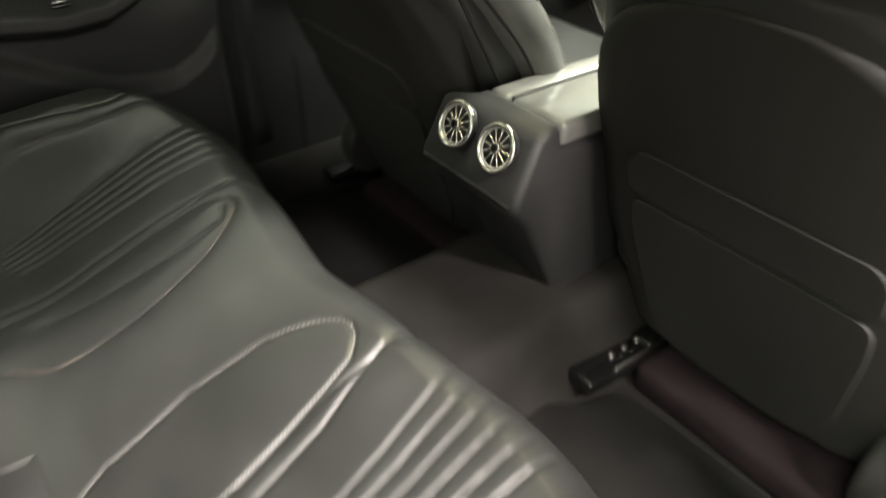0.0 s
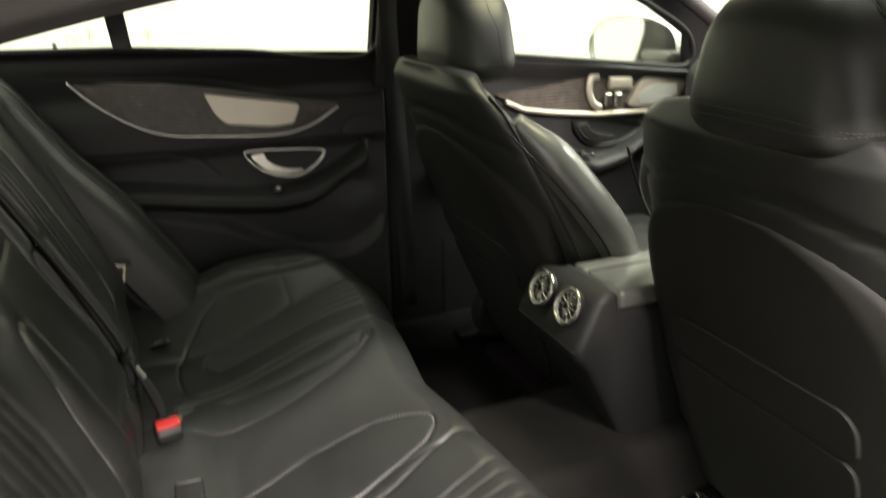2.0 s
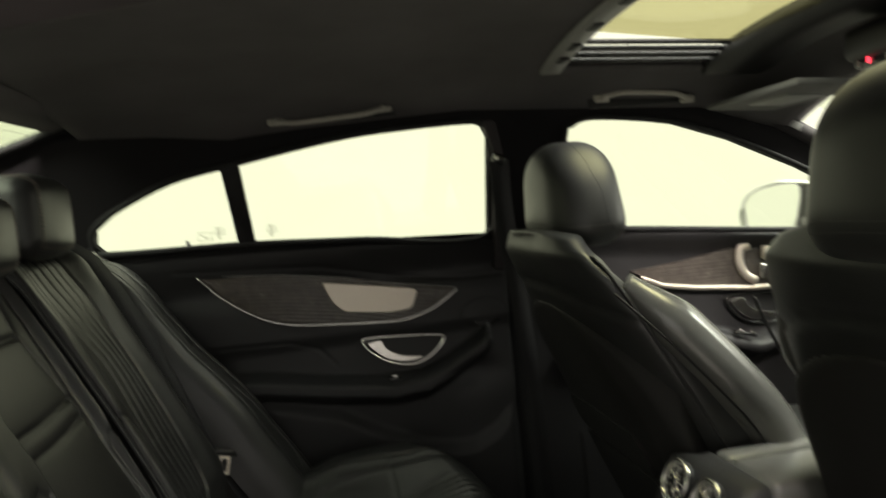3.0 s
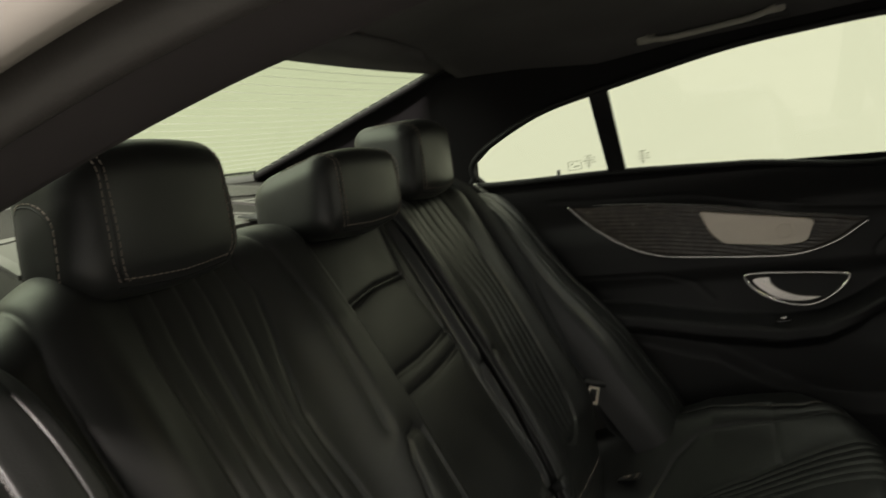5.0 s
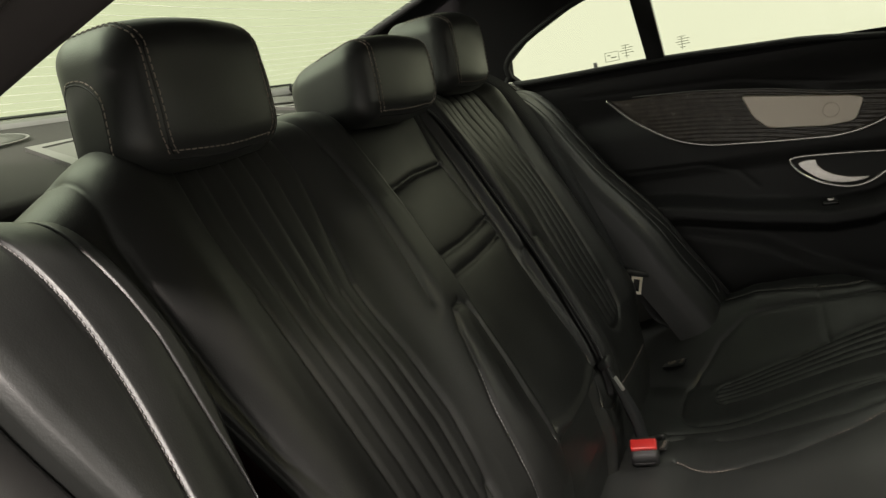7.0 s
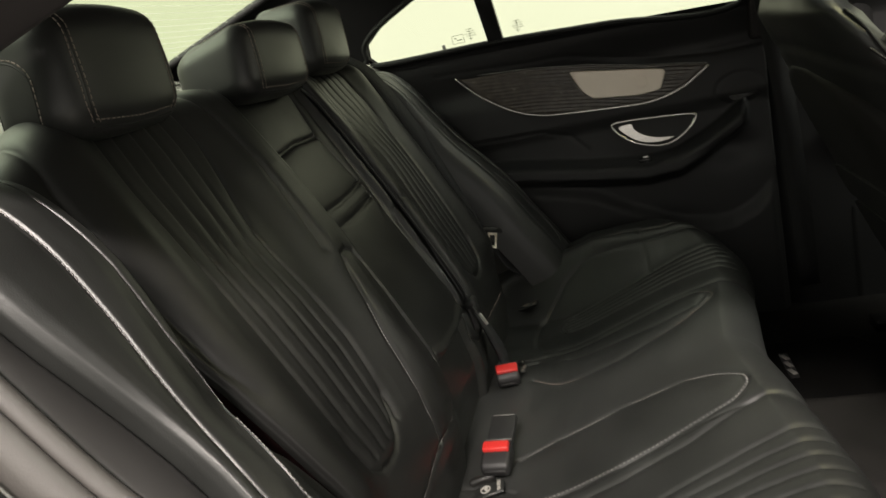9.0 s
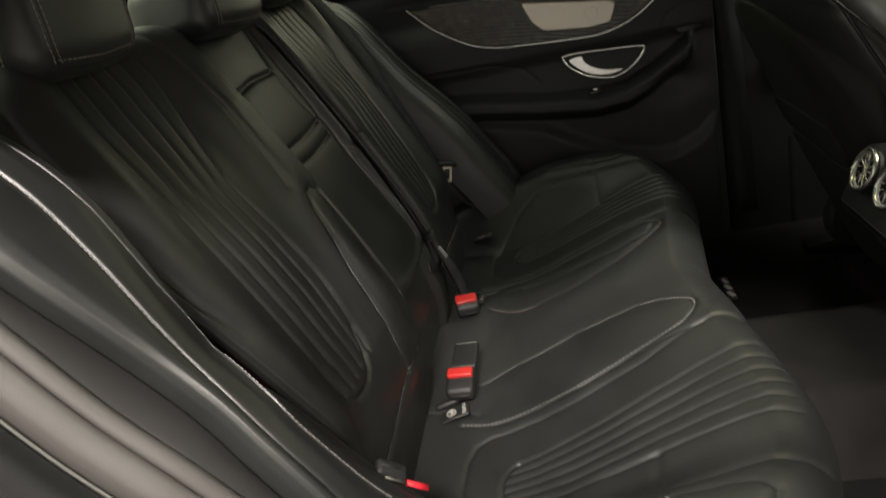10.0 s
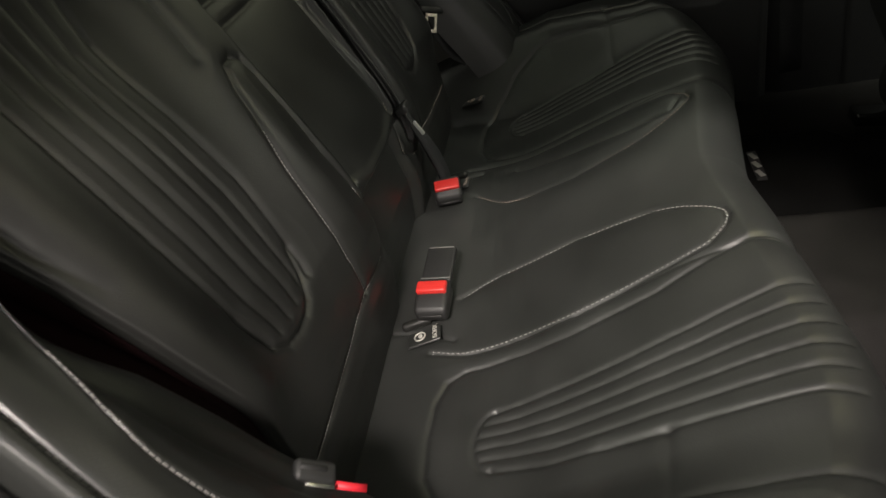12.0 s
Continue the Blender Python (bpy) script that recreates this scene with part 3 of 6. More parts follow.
def crease(d, depth, w):
    """A sewn seam: a narrow fold between two soft shoulders."""
    return depth * (0.55 * np.exp(-d / (0.38 * w)) + 0.45 * np.exp(-(d / w) ** 2))


def skirt(P, drop):
    """A sheet with its border carried down to drop(border)."""
    Q = np.empty((P.shape[0] + 2, P.shape[1] + 2, 3))
    Q[1:-1, 1:-1] = P
    Q[0, 1:-1], Q[-1, 1:-1], Q[1:-1, 0], Q[1:-1, -1] = drop(P[0]), drop(P[-1]), drop(P[:, 0]), drop(P[:, -1])
    Q[0, 0], Q[0, -1], Q[-1, 0], Q[-1, -1] = Q[0, 1], Q[0, -2], Q[-1, 1], Q[-1, -2]
    return Q


ss = np.concatenate([np.linspace(-0.14, 0.46, 290), np.linspace(0.46, 0.66, 24)[1:]])
yy = np.linspace(-0.685, 0.685, 821)
S, Y = np.meshgrid(ss, yy, indexing="ij")
C0 = cushion(S, Y)
N0 = normals(C0)
N0 *= np.sign(N0[:, :, 2:3].mean())
AY = np.abs(Y - YC)
D = np.zeros_like(S)
near_seam = np.full_like(S, 9.0)


def sew(dist, depth, w, k=1.0):
    """Presses a seam into the cushion and notes how near each point is to one."""
    global D, near_seam
    D = D - crease(dist, depth, w) * k
    near_seam = np.minimum(near_seam, dist)


for line in FLUTES + [FLUTE_CAP]:
    D -= crease(linedist(S, AY, line), 0.0034, 0.0042) * sstep(0.392, 0.345, S)
sew(linedist(S, AY, PANEL), 0.0030, 0.0045)
for leaf in (LEAF_OUT, LEAF_IN, OUTLEAF):
    sew(linedist(S, AY, leaf), 0.0030, 0.004)
sew(linedist(S, Y - YC, LEAF_FAR), 0.0030, 0.004)
sew(linedist(S, AY, [(-0.02, 0.205), (-0.06, 0.19), (-0.13, 0.18)]), 0.0025, 0.004)
sew(linedist(S, AY, [(0.130, 0.221), (0.245, 0.211), (0.303, 0.210), (0.372, 0.205)]), 0.0020, 0.004)
sew(np.abs(S - 0.455), 0.003, 0.004)
# the padding swells between its seams
D += 0.0036 * (1 - np.exp(-near_seam / 0.020))
wr = np.array([[noise.noise((3.1 * s, 3.1 * y, 0.3)) + 0.5 * noise.noise((9 * s, 5 * y, 2.0)) + 0.28 * noise.noise((22 * s, 16 * y, 4.0)) for y in yy[::4]] for s in ss[::4]])
wi = np.clip(np.arange(len(ss)) // 4, 0, wr.shape[0] - 1)
wj = np.clip(np.arange(len(yy)) // 4, 0, wr.shape[1] - 1)
fx = (np.arange(len(ss)) % 4) / 4
fy = (np.arange(len(yy)) % 4) / 4
i2, j2 = np.minimum(wi + 1, wr.shape[0] - 1), np.minimum(wj + 1, wr.shape[1] - 1)
WR = ((1 - fx)[:, None] * ((1 - fy) * wr[wi][:, wj] + fy * wr[wi][:, j2]) + fx[:, None] * ((1 - fy) * wr[i2][:, wj] + fy * wr[i2][:, j2]))
D += 0.0028 * WR
# pressed edge of the occupant sensor in the panel
for line in ([(0.212, 0.418), (0.209, 0.464), (0.203, 0.545)], [(0.212, 0.418), (0.155, 0.41)], [(0.203, 0.545), (0.165, 0.548)]):
    D -= 0.0019 * np.exp(-(linedist(S, AY, line) / 0.006) ** 2)
C1 = C0 + D[:, :, None] * N0
part("cushion", grid(skirt(C1, lambda e: np.stack([np.minimum(e[:, 0], 0.33), e[:, 1], 0 * e[:, 2] + 0.03], axis=1))), LEATHER, seat)


def on_cushion(line, s, n=80):
    pts = smooth_path([(a, b, 0) for a, b in line], n)
    y = s * pts[:, 1] + YC
    e = 1e-3
    p = cushion(pts[:, 0], y)
    nx, ny = cushion(pts[:, 0] + e, y) - p, cushion(pts[:, 0], y + e) - p
    u = np.cross(nx, ny)
    u /= np.linalg.norm(u, axis=1)[:, None]
    return p - 0.0018 * u, u


def shift(line, d):
    return [(x, y + d) for x, y in line]


for s in (-1, 1):
    for line in (shift(LEAF_OUT, -0.0035), shift(LEAF_IN, 0.003), shift(OUTLEAF[:5], 0.003), [(x - 0.003, y) for x, y in OUTLEAF[4:]]):
        p, u = on_cushion(line, s)
        part("stitching", dashes(p, u), THREAD if s < 0 else THREAD_DIM, seat)

# backrest
NB = np.array([0.899, 0, 0.438])
GR_R = ([0.40, 0.42, 0.51, 0.58, 0.63, 0.66, 0.70, 0.745, 0.785, 0.82, 0.90], [0.276, 0.268, 0.257, 0.264, 0.274, 0.275, 0.262, 0.247, 0.236, 0.238, 0.24])
GR_L = ([0.40, 0.445, 0.54, 0.62, 0.70, 0.76, 0.82, 0.90], [0.382, 0.392, 0.397, 0.400, 0.401, 0.402, 0.392, 0.385])
BLEAF_L = [(0.150, 0.586), (0.170, 0.584), (0.180, 0.565), (0.190, 0.52), (0.200, 0.48), (0.207, 0.42), (0.209, 0.37), (0.206, 0.322)]
BLEAF_R = [(0.150, 0.586), (0.138, 0.578), (0.134, 0.56), (0.135, 0.51), (0.137, 0.46), (0.132, 0.41), (0.118, 0.36), (0.112, 0.337), (0.138, 0.318), (0.206, 0.322)]
BSEAM = [(0.206, 0.322), (0.278, 0.311), (0.345, 0.307), (0.40, 0.303), (0.44, 0.303)]


def edge_y(z):
    return np.interp(z, (0.2, 0.32, 0.40, 0.45, 0.50, 0.56, 0.61, 0.645, 0.68, 0.71, 0.745, 0.79, 0.84, 0.93), (0.438, 0.452, 0.468, 0.476, 0.482, 0.490, 0.500, 0.508, 0.515, 0.521, 0.531, 0.556, 0.562, 0.56))


def top_z(ay):
    return 0.812 - 0.012 * np.exp(-(ay / 0.12) ** 2) - 0.045 * sstep(0.42, 0.57, ay)


def backrest(Y, Z):
    """Point of the backrest at the width Y and the height Z along it; past the top it rolls back."""
    ay = np.abs(Y)
    r = 0.05
    zt = top_z(ay)
    q = (Z - zt) * 1.12
    a = np.clip(q / r, 0, math.pi * 0.62)
    over = np.clip(q - r * math.pi * 0.62, 0, 1)
    z = np.minimum(Z, zt)
    inner = np.where(Y < 0, sstep(0.098, 0.132, ay), sstep(0.122, 0.158, ay))
    ridge = 0.034 * np.where(ay < 0.165, inner, np.exp(-((ay - 0.165) / 0.062) ** 2)) * np.interp(z, (0.28, 0.32, 0.36, 0.42, 0.50, 0.60, 0.72, 0.80, 0.86), (0.0, 0.25, 0.60, 0.82, 0.95, 1.0, 0.95, 0.75, 0.5))
    off = 0.022 * np.exp(-((ay - 0.452) / 0.042) ** 2)
    off = off + 0.012 * np.exp(-((ay - 0.32) / 0.09) ** 2) * np.exp(-((z - 0.62) / 0.15) ** 2)
    # the folded armrest in the middle stands slightly forward
    off = off + 0.006 * sstep(0.135, 0.110, ay)
    off = off * sstep(0.33, 0.42, z) + ridge
    tuck = np.interp(z, (0.19, 0.22, 0.24, 0.26, 0.28, 0.30, 0.33, 0.36, 0.40, 0.44), (-0.088, -0.070, -0.058, -0.046, -0.035, -0.026, -0.017, -0.010, -0.002, 0.0))
    base = np.stack([0.07 - 0.487 * z + tuck, Y, z], axis=-1)
    up = np.array([-0.438, 0, 0.899])
    p = base + (off + r * (np.cos(a) - 1))[..., None] * NB + (r * np.sin(a))[..., None] * up
    p = p - over[..., None] * np.array([0.75, 0, 0.66]) * 0.6
    return p


tt = np.linspace(-1, 1, 641)
zz = np.concatenate([np.linspace(0.19, 0.82, 260), np.linspace(0.82, 0.93, 36)[1:]])
T, Z = np.meshgrid(tt, zz, indexing="ij")
Y = T * edge_y(Z)
B0 = backrest(Y, Z)
AY = np.abs(Y)
D = np.zeros_like(Z)
near_seam = np.full_like(Z, 9.0)
for i in range(6):
    f = i / 5
    line = [(np.interp(z, *GR_R) * (1 - f) + np.interp(z, *GR_L) * f, z) for z in np.linspace(0.405, 0.93, 40)]
    D -= crease(linedist(AY, Z, line), 0.0040 if i in (0, 5) else 0.0030, 0.0050) * (1 - 0.25 * sstep(0.55, 0.75, Z))
sew(linedist(AY, Z, [(0.392, 0.445), (0.389, 0.427), (0.380, 0.402), (0.362, 0.388), (0.338, 0.383), (0.315, 0.384), (0.297, 0.392), (0.281, 0.412), (0.270, 0.436)]), 0.0042, 0.005)
for line in (BLEAF_L, BLEAF_R, BSEAM):
    sew(linedist(AY, Z, line), 0.0030, 0.004)
# soft fold beside the flutes, roll along the outer edge
sew(linedist(AY, Z, [(0.200, 0.90), (0.182, 0.775), (0.181, 0.722), (0.187, 0.65), (0.192, 0.605)]), 0.0022, 0.007)
sew(linedist(AY, Z, [(0.480, 0.86), (0.494, 0.775), (0.492, 0.70), (0.489, 0.64), (0.483, 0.585), (0.470, 0.54)]), 0.0030, 0.005, sstep(0.53, 0.60, Z))
# the folded armrest: its top seam, two cross seams, both sides and the rounded lower edge
sew(linedist(Y, Z, [(-0.110, 0.728), (-0.068, 0.731), (0.0, 0.738), (0.086, 0.737)]), 0.0055, 0.004)
sew(linedist(Y, Z, [(0.120, 0.90), (0.104, 0.80), (0.086, 0.737), (0.098, 0.69), (0.113, 0.63), (0.121, 0.58), (0.127, 0.50), (0.133, 0.39)]), 0.0030, 0.0045)
sew(linedist(Y, Z, [(-0.112, 0.90), (-0.100, 0.74), (-0.098, 0.60), (-0.095, 0.40)]), 0.004, 0.005)
for z0 in (0.636, 0.609):
    sew(linedist(Y, Z, [(-0.100, z0), (0.0, z0), (0.06, z0 + 0.003), (0.116, z0 + 0.008)]), 0.0034, 0.004)
D -= 0.007 * np.exp(-(linedist(Y, Z, [(0.147, 0.93), (0.147, 0.60), (0.142, 0.42), (0.140, 0.34)]) / 0.004) ** 2)
low = linedist(Y, Z, [(-0.088, 0.389), (-0.045, 0.379), (0.045, 0.376), (0.10, 0.385)])
D += 0.006 * np.exp(-((low - 0.010) / 0.007) ** 2) * (Z > 0.383) - 0.014 * sstep(0.386, 0.372, Z) * sstep(0.115, 0.095, AY)
D -= 0.005 * sstep(0.985, 1.0, np.abs(T))
D += 0.0038 * (1 - np.exp(-near_seam / 0.018))
WB = np.array([[noise.noise((3.5 * y, 3.5 * z, 5.3)) + 0.6 * noise.noise((11 * y, 5 * z, 1.0)) for z in zz[::4]] for y in tt[::4]])
WB = np.repeat(np.repeat(WB, 4, 0), 4, 1)[:len(tt), :len(zz)]
k = np.ones(7) / 7
WB = np.apply_along_axis(lambda v: np.convolve(np.pad(v, 3, "edge"), k, "valid"), 0, WB)
WB = np.apply_along_axis(lambda v: np.convolve(np.pad(v, 3, "edge"), k, "valid"), 1, WB)
D += 0.0009 * WB
NN = normals(B0)
NN *= np.sign((NN @ NB).mean())
B1 = B0 + D[:, :, None] * NN
part("backrest", grid(skirt(B1, lambda e: e - 0.14 * NB * sstep(0.95, 0.75, e[:, 2])[:, None] - 0.012 * NB)), LEATHER_SHADED, seat)

for s in (-1, 1):
    for line in (BLEAF_L[3:], BLEAF_R[5:], BSEAM):
        pts = smooth_path([(a, b, 0) for a, b in line], 80)
        p = backrest(s * pts[:, 0], pts[:, 1]) - 0.0022 * NB
        part("stitching", dashes(p, NB, length=0.0042, step=0.005), THREAD if s < 0 else THREAD_DIM, seat)


# fixed side bolsters beside the backrest
def side_bolster(s):
    ax = smooth_path([(-0.395, 0, 0.795), (-0.345, 0, 0.812), (-0.295, 0, 0.805), (-0.248, 0, 0.762), (-0.203, 0, 0.694), (-0.155, 0, 0.622), (-0.104, 0, 0.560), (-0.060, 0, 0.500), (-0.024, 0, 0.435), (0.022, 0, 0.360), (0.066, 0, 0.280)], 70)
    T = np.gradient(ax, axis=0)
    T /= np.linalg.norm(T, axis=1)[:, None]
    N = np.stack([-T[:, 2], 0 * T[:, 0], T[:, 0]], axis=1)
    N *= np.sign(N[:, 0:1] + 0.7 * N[:, 2:3])
    prof = [(-0.505, -0.10), (-0.508, -0.06), (-0.513, -0.034), (-0.522, -0.016), (-0.533, -0.006), (-0.5432, -0.004), (-0.545, -0.0065), (-0.5468, -0.004), (-0.565, 0.001), (-0.5835, -0.001), (-0.586, -0.0045),
            (-0.5885, -0.001), (-0.5935, 0.0010), (-0.599, 0.0012), (-0.6045, 0.0), (-0.609, -0.0045), (-0.612, -0.012), (-0.613, -0.024), (-0.613, -0.06), (-0.59, -0.12)]
    L = np.array(prof)
    # finer and rounder
    f = np.linspace(0, len(L) - 1, 90)
    py, pn = np.interp(f, np.arange(len(L)), L[:, 0]), np.interp(f, np.arange(len(L)), L[:, 1])
    k = np.array([1, 2, 1]) / 4
    pn2 = np.convolve(np.pad(pn, 1, "edge"), k, "valid")
    P = ax[:, None, :] + pn2[None, :, None] * N[:, None, :]
    # the outer seam swings out on its way down, and an inner one starts halfway
    az = ax[:, 2]
    seam_1 = np.interp(az, (0.36, 0.42, 0.50, 0.54, 0.58, 0.62, 0.66, 0.70, 0.75), (0.638, 0.640, 0.642, 0.638, 0.624, 0.612, 0.600, 0.590, 0.586))
    seam_2 = np.interp(az, (0.34, 0.37, 0.43, 0.48, 0.52, 0.555, 0.575, 0.595, 0.65, 0.72), (0.560, 0.570, 0.594, 0.604, 0.606, 0.596, 0.578, 0.557, 0.550, 0.545))
    if s > 0:
        seam_1 = np.interp(az, (0.36, 0.75), (0.646, 0.600))
        seam_2 = np.interp(az, (0.36, 0.75), (0.566, 0.548))
    seam_1, seam_2 = (np.convolve(np.pad(v, 4, "edge"), np.ones(9) / 9, "valid") for v in (seam_1, seam_2))
    lim = np.full_like(az, 0.506) if s > 0 else np.interp(az, (0.30, 0.40, 0.45, 0.50, 0.56, 0.61, 0.66, 0.70), (0.456, 0.476, 0.483, 0.489, 0.497, 0.506, 0.508, 0.506))
    # shoulder from which the inner flank drops into the gap
    brow = lim + 0.015 if s > 0 else np.minimum(seam_2 - 0.006, np.interp(az, (0.30, 0.36, 0.40, 0.45, 0.50, 0.56, 0.59, 0.62, 0.645, 0.665, 0.70), (0.510, 0.520, 0.534, 0.550, 0.561, 0.563, 0.557, 0.548, 0.535, 0.525, 0.518)))
    # rounded outer edge beside the sill trim
    rim = np.maximum(seam_1 + 0.016, np.interp(az, (0.43, 0.52, 0.56, 0.60, 0.64, 0.68, 0.71, 0.78), (0.645, 0.646, 0.640, 0.636, 0.640, 0.648, 0.656, 0.660)))
    rim = np.convolve(np.pad(rim, 4, "edge"), np.ones(9) / 9, "valid")
    PY = -np.array([np.interp(-py, (0.505, 0.518, 0.545, 0.586, 0.5935, 0.599, 0.6045, 0.609, 0.612, 0.614), (a, e, b, c, c + 0.30 * (d - c), c + 0.55 * (d - c), c + 0.74 * (d - c), c + 0.89 * (d - c), c + 0.97 * (d - c), d)) for a, e, b, c, d in zip(lim, brow, seam_2, seam_1, rim)])
    # below the start of the inner seam the inner flank slopes down into the gap
    flank = np.interp(-py, (0.505, 0.511, 0.517, 0.527, 0.537, 0.543), (-0.012, -0.011, -0.010, -0.007, -0.003, 0.0))
    dip = np.interp(az, (0.545, 0.575, 0.60, 0.66, 0.72), (0.0, -0.009, -0.017, -0.010, 0.0))
    if s < 0:
        sink = flank[None, :] * sstep(0.64, 0.57, az)[:, None] + dip[:, None] * sstep(0.586, 0.545, -py)[None, :]
        P += sink[:, :, None] * N[:, None, :]
    P[:, :, 1] = PY if s < 0 else -PY
    ob = part("side_bolster", grid(P), LEATHER, seat)
    sign = -1 if s < 0 else 1
    start = int(np.argmax((az < 0.590) & (np.arange(len(az)) > 20)))
    for seam_y, a, b in ((seam_1, 8, 66), (seam_2, start, 68))[:2 if s < 0 else 0]:
        p = ax[a:b] + (-0.0035 + (dip[a:b, None] if seam_y is seam_2 else 0)) * N[a:b]
        p[:, 1] = sign * seam_y[a:b]
        part("stitching", dashes(p, N[a:b], length=0.0040, step=0.0048, w=0.0009, h=0.0007), THREAD if s < 0 else THREAD_DIM, ob)
    if s > 0:
        zs, ys = zip(*[(0.54, 0.560), (0.49, 0.583), (0.44, 0.600), (0.40, 0.609), (0.375, 0.606), (0.358, 0.590), (0.350, 0.570)])
        q = np.array([[np.interp(-z, -ax[:, 2], ax[:, 0]), y, z] for z, y in zip(zs, ys)])
        p = smooth_path(q, 60) + 0.003 * N[50]
        part("stitching", dashes(p, N[50], length=0.0050, step=0.0056, w=0.0014), THREAD, ob)
    return ax, rim


AXB, OUTER = side_bolster(-1)
side_bolster(1)
# near-black sheets added as the gap's shade, tinged with its red reflection
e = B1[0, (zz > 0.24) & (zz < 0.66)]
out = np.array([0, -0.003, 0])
part("gap_shade_side", grid(np.stack([e - d * NB + out for d in (0.005, 0.04, 0.08, 0.14)]), np.stack([e - d * NB + 0.3 * out for d in (0.005, 0.04, 0.08, 0.14)])), GAP_SHADE, seat, "near-black sheet added as the shade deep in the gap")
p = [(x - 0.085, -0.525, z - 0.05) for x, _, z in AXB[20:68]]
part("gap_shade_floor", sweep(p, [(-0.045, -0.004), (0.045, -0.004), (0.045, 0.004), (-0.045, 0.004)], side=(0, 1, 0)), GAP_SHADE, seat)


# headrests
def headrest(cy, w, d, h, z0, x0, arch=True, wedge=0.0):
    bm = bmesh.new()
    bmesh.ops.create_cube(bm, size=1)
    bmesh.ops.scale(bm, vec=(d, w, h), verts=bm.verts)
    bmesh.ops.bevel(bm, geom=bm.edges[:], offset=0.030, segments=8, profile=0.5, affect="EDGES")
    bmesh.ops.subdivide_edges(bm, edges=[e for e in bm.edges if e.calc_length() > 0.02], cuts=7, use_grid_fill=True)
    for v in bm.verts:
        t = v.co.z / h + 0.5
        back = 0.5 - v.co.x / d
        v.co.z -= wedge * back * t
        v.co.y *= 1.015 - 0.08 * t * t - 0.115 * back
        v.co.z -= 0.010 * (1 - t) * (1 - back) * (2 * v.co.y / w) ** 2 * -1
        v.co.x += 0.012 * math.cos(v.co.y / w * math.pi) * (1 - back) - 0.012 * (t - 0.45) ** 2
        v.co.z += 0.006 * math.cos(v.co.y / w * math.pi) * t
        v.co += Vector((0.0012 * noise.noise(v.co * 25), 0, 0.0012 * noise.noise(v.co * 22 + Vector((3, 1, 0)))))
    bmesh.ops.translate(bm, vec=(x0 - d / 2, cy, z0 + h / 2), verts=bm.verts)
    for f in bm.faces:
        f.smooth = True
    from_bm = bm.copy()
    hr = part("headrest", bm, LEATHER, seat)
    # seams and stitches sit on the shell: take places from its nearest surface
    from mathutils.bvhtree import BVHTree
    tree = BVHTree.FromBMesh(from_bm)

    def lay(points):
        pts, ups = [], []
        for q in points:
            hit = tree.find_nearest(Vector(q))
            pts.append(np.array(hit[0]))
            ups.append(np.array(hit[1]))
        return np.array(pts), np.array(ups)

    def stitch(points):
        p, u = lay(points)
        part("stitching", dashes(p, u, length=0.0052, step=0.0068, w=0.0011, h=0.0008), THREAD_DIM, hr)

    def seam(points, side=(0, 1, 0)):
        p, u = lay(points)
        part("seam", sweep(p - 0.0006 * u, circle(0.0011, 6), side=side), RUBBER_BLACK, hr)

    front = lambda y, t: (x0 + 0.02, cy + y, z0 + h * t)

    def ring(s, e):
        yv = s * (0.375 * w + e)
        line = [front(yv * 0.90, 0.02), front(yv * 0.96, 0.10)] + [front(yv, t) for t in (0.25, 0.4, 0.6, 0.8, 0.95)]
        line += [(x0 - u, cy + yv, z0 + h * 1.1 - wedge * u / d) for u in (0.02, 0.05, 0.08)]
        return smooth_path(line, 60)

    for s in (-1, 1):
        stitch(ring(s, -0.0045))
        stitch(ring(s, 0.0055))
        seam(ring(s, 0.0005))
    low = smooth_path([front(y, 0.06) for y in np.linspace(-0.35 * w, 0.35 * w, 8)], 50)
    seam([(a - 0.01, b, c - 0.012) for a, b, c in low], (1, 0, 0))
    stitch(low)
    if arch:
        for s in (-1, 1):
            yv = cy + s * w * 0.62
            line = [(x0 - 0.040, yv, z0 + 0.006), (x0 - 0.037, yv, z0 + 0.045)]
            line += [(x0 - 0.072 + 0.036 * math.cos(a), yv, z0 + 0.062 + 0.030 * math.sin(a)) for a in np.linspace(0.2, math.pi, 9)]
            line += [(x0 - 0.110, yv, z0 + 0.02)]
            full = smooth_path(line, 70)
            seam(full)
            stitch([(a + 0.003, b, c + 0.003) for a, b, c in full[:48]])
    for s in (-1, 1):
        part("post", rbox(0.010, 0.010, 0.09, 0.004, 2, at=(x0 - d * 0.62, cy + s * 0.05, z0 - 0.038)), CHROME, hr)
    from_bm.free()
    return hr


headrest(-0.350, 0.206, 0.100, 0.130, 0.816, -0.290)
headrest(0.004, 0.226, 0.125, 0.116, 0.813, -0.272, arch=False, wedge=0.034)
headrest(0.338, 0.194, 0.120, 0.134, 0.832, -0.304)


# ---------------- far rear door ----------------
door = thing("door_1", (0.05, 0.75, 0.05), "closed black rear door with lined wood trim and chrome handle", "car door", kind="structure")


def sill_z(x):
    return np.interp(x, (-0.42, -0.33, -0.044, 0.2, 0.493, 0.56), (0.832, 0.826, 0.818, 0.803, 0.788, 0.785))


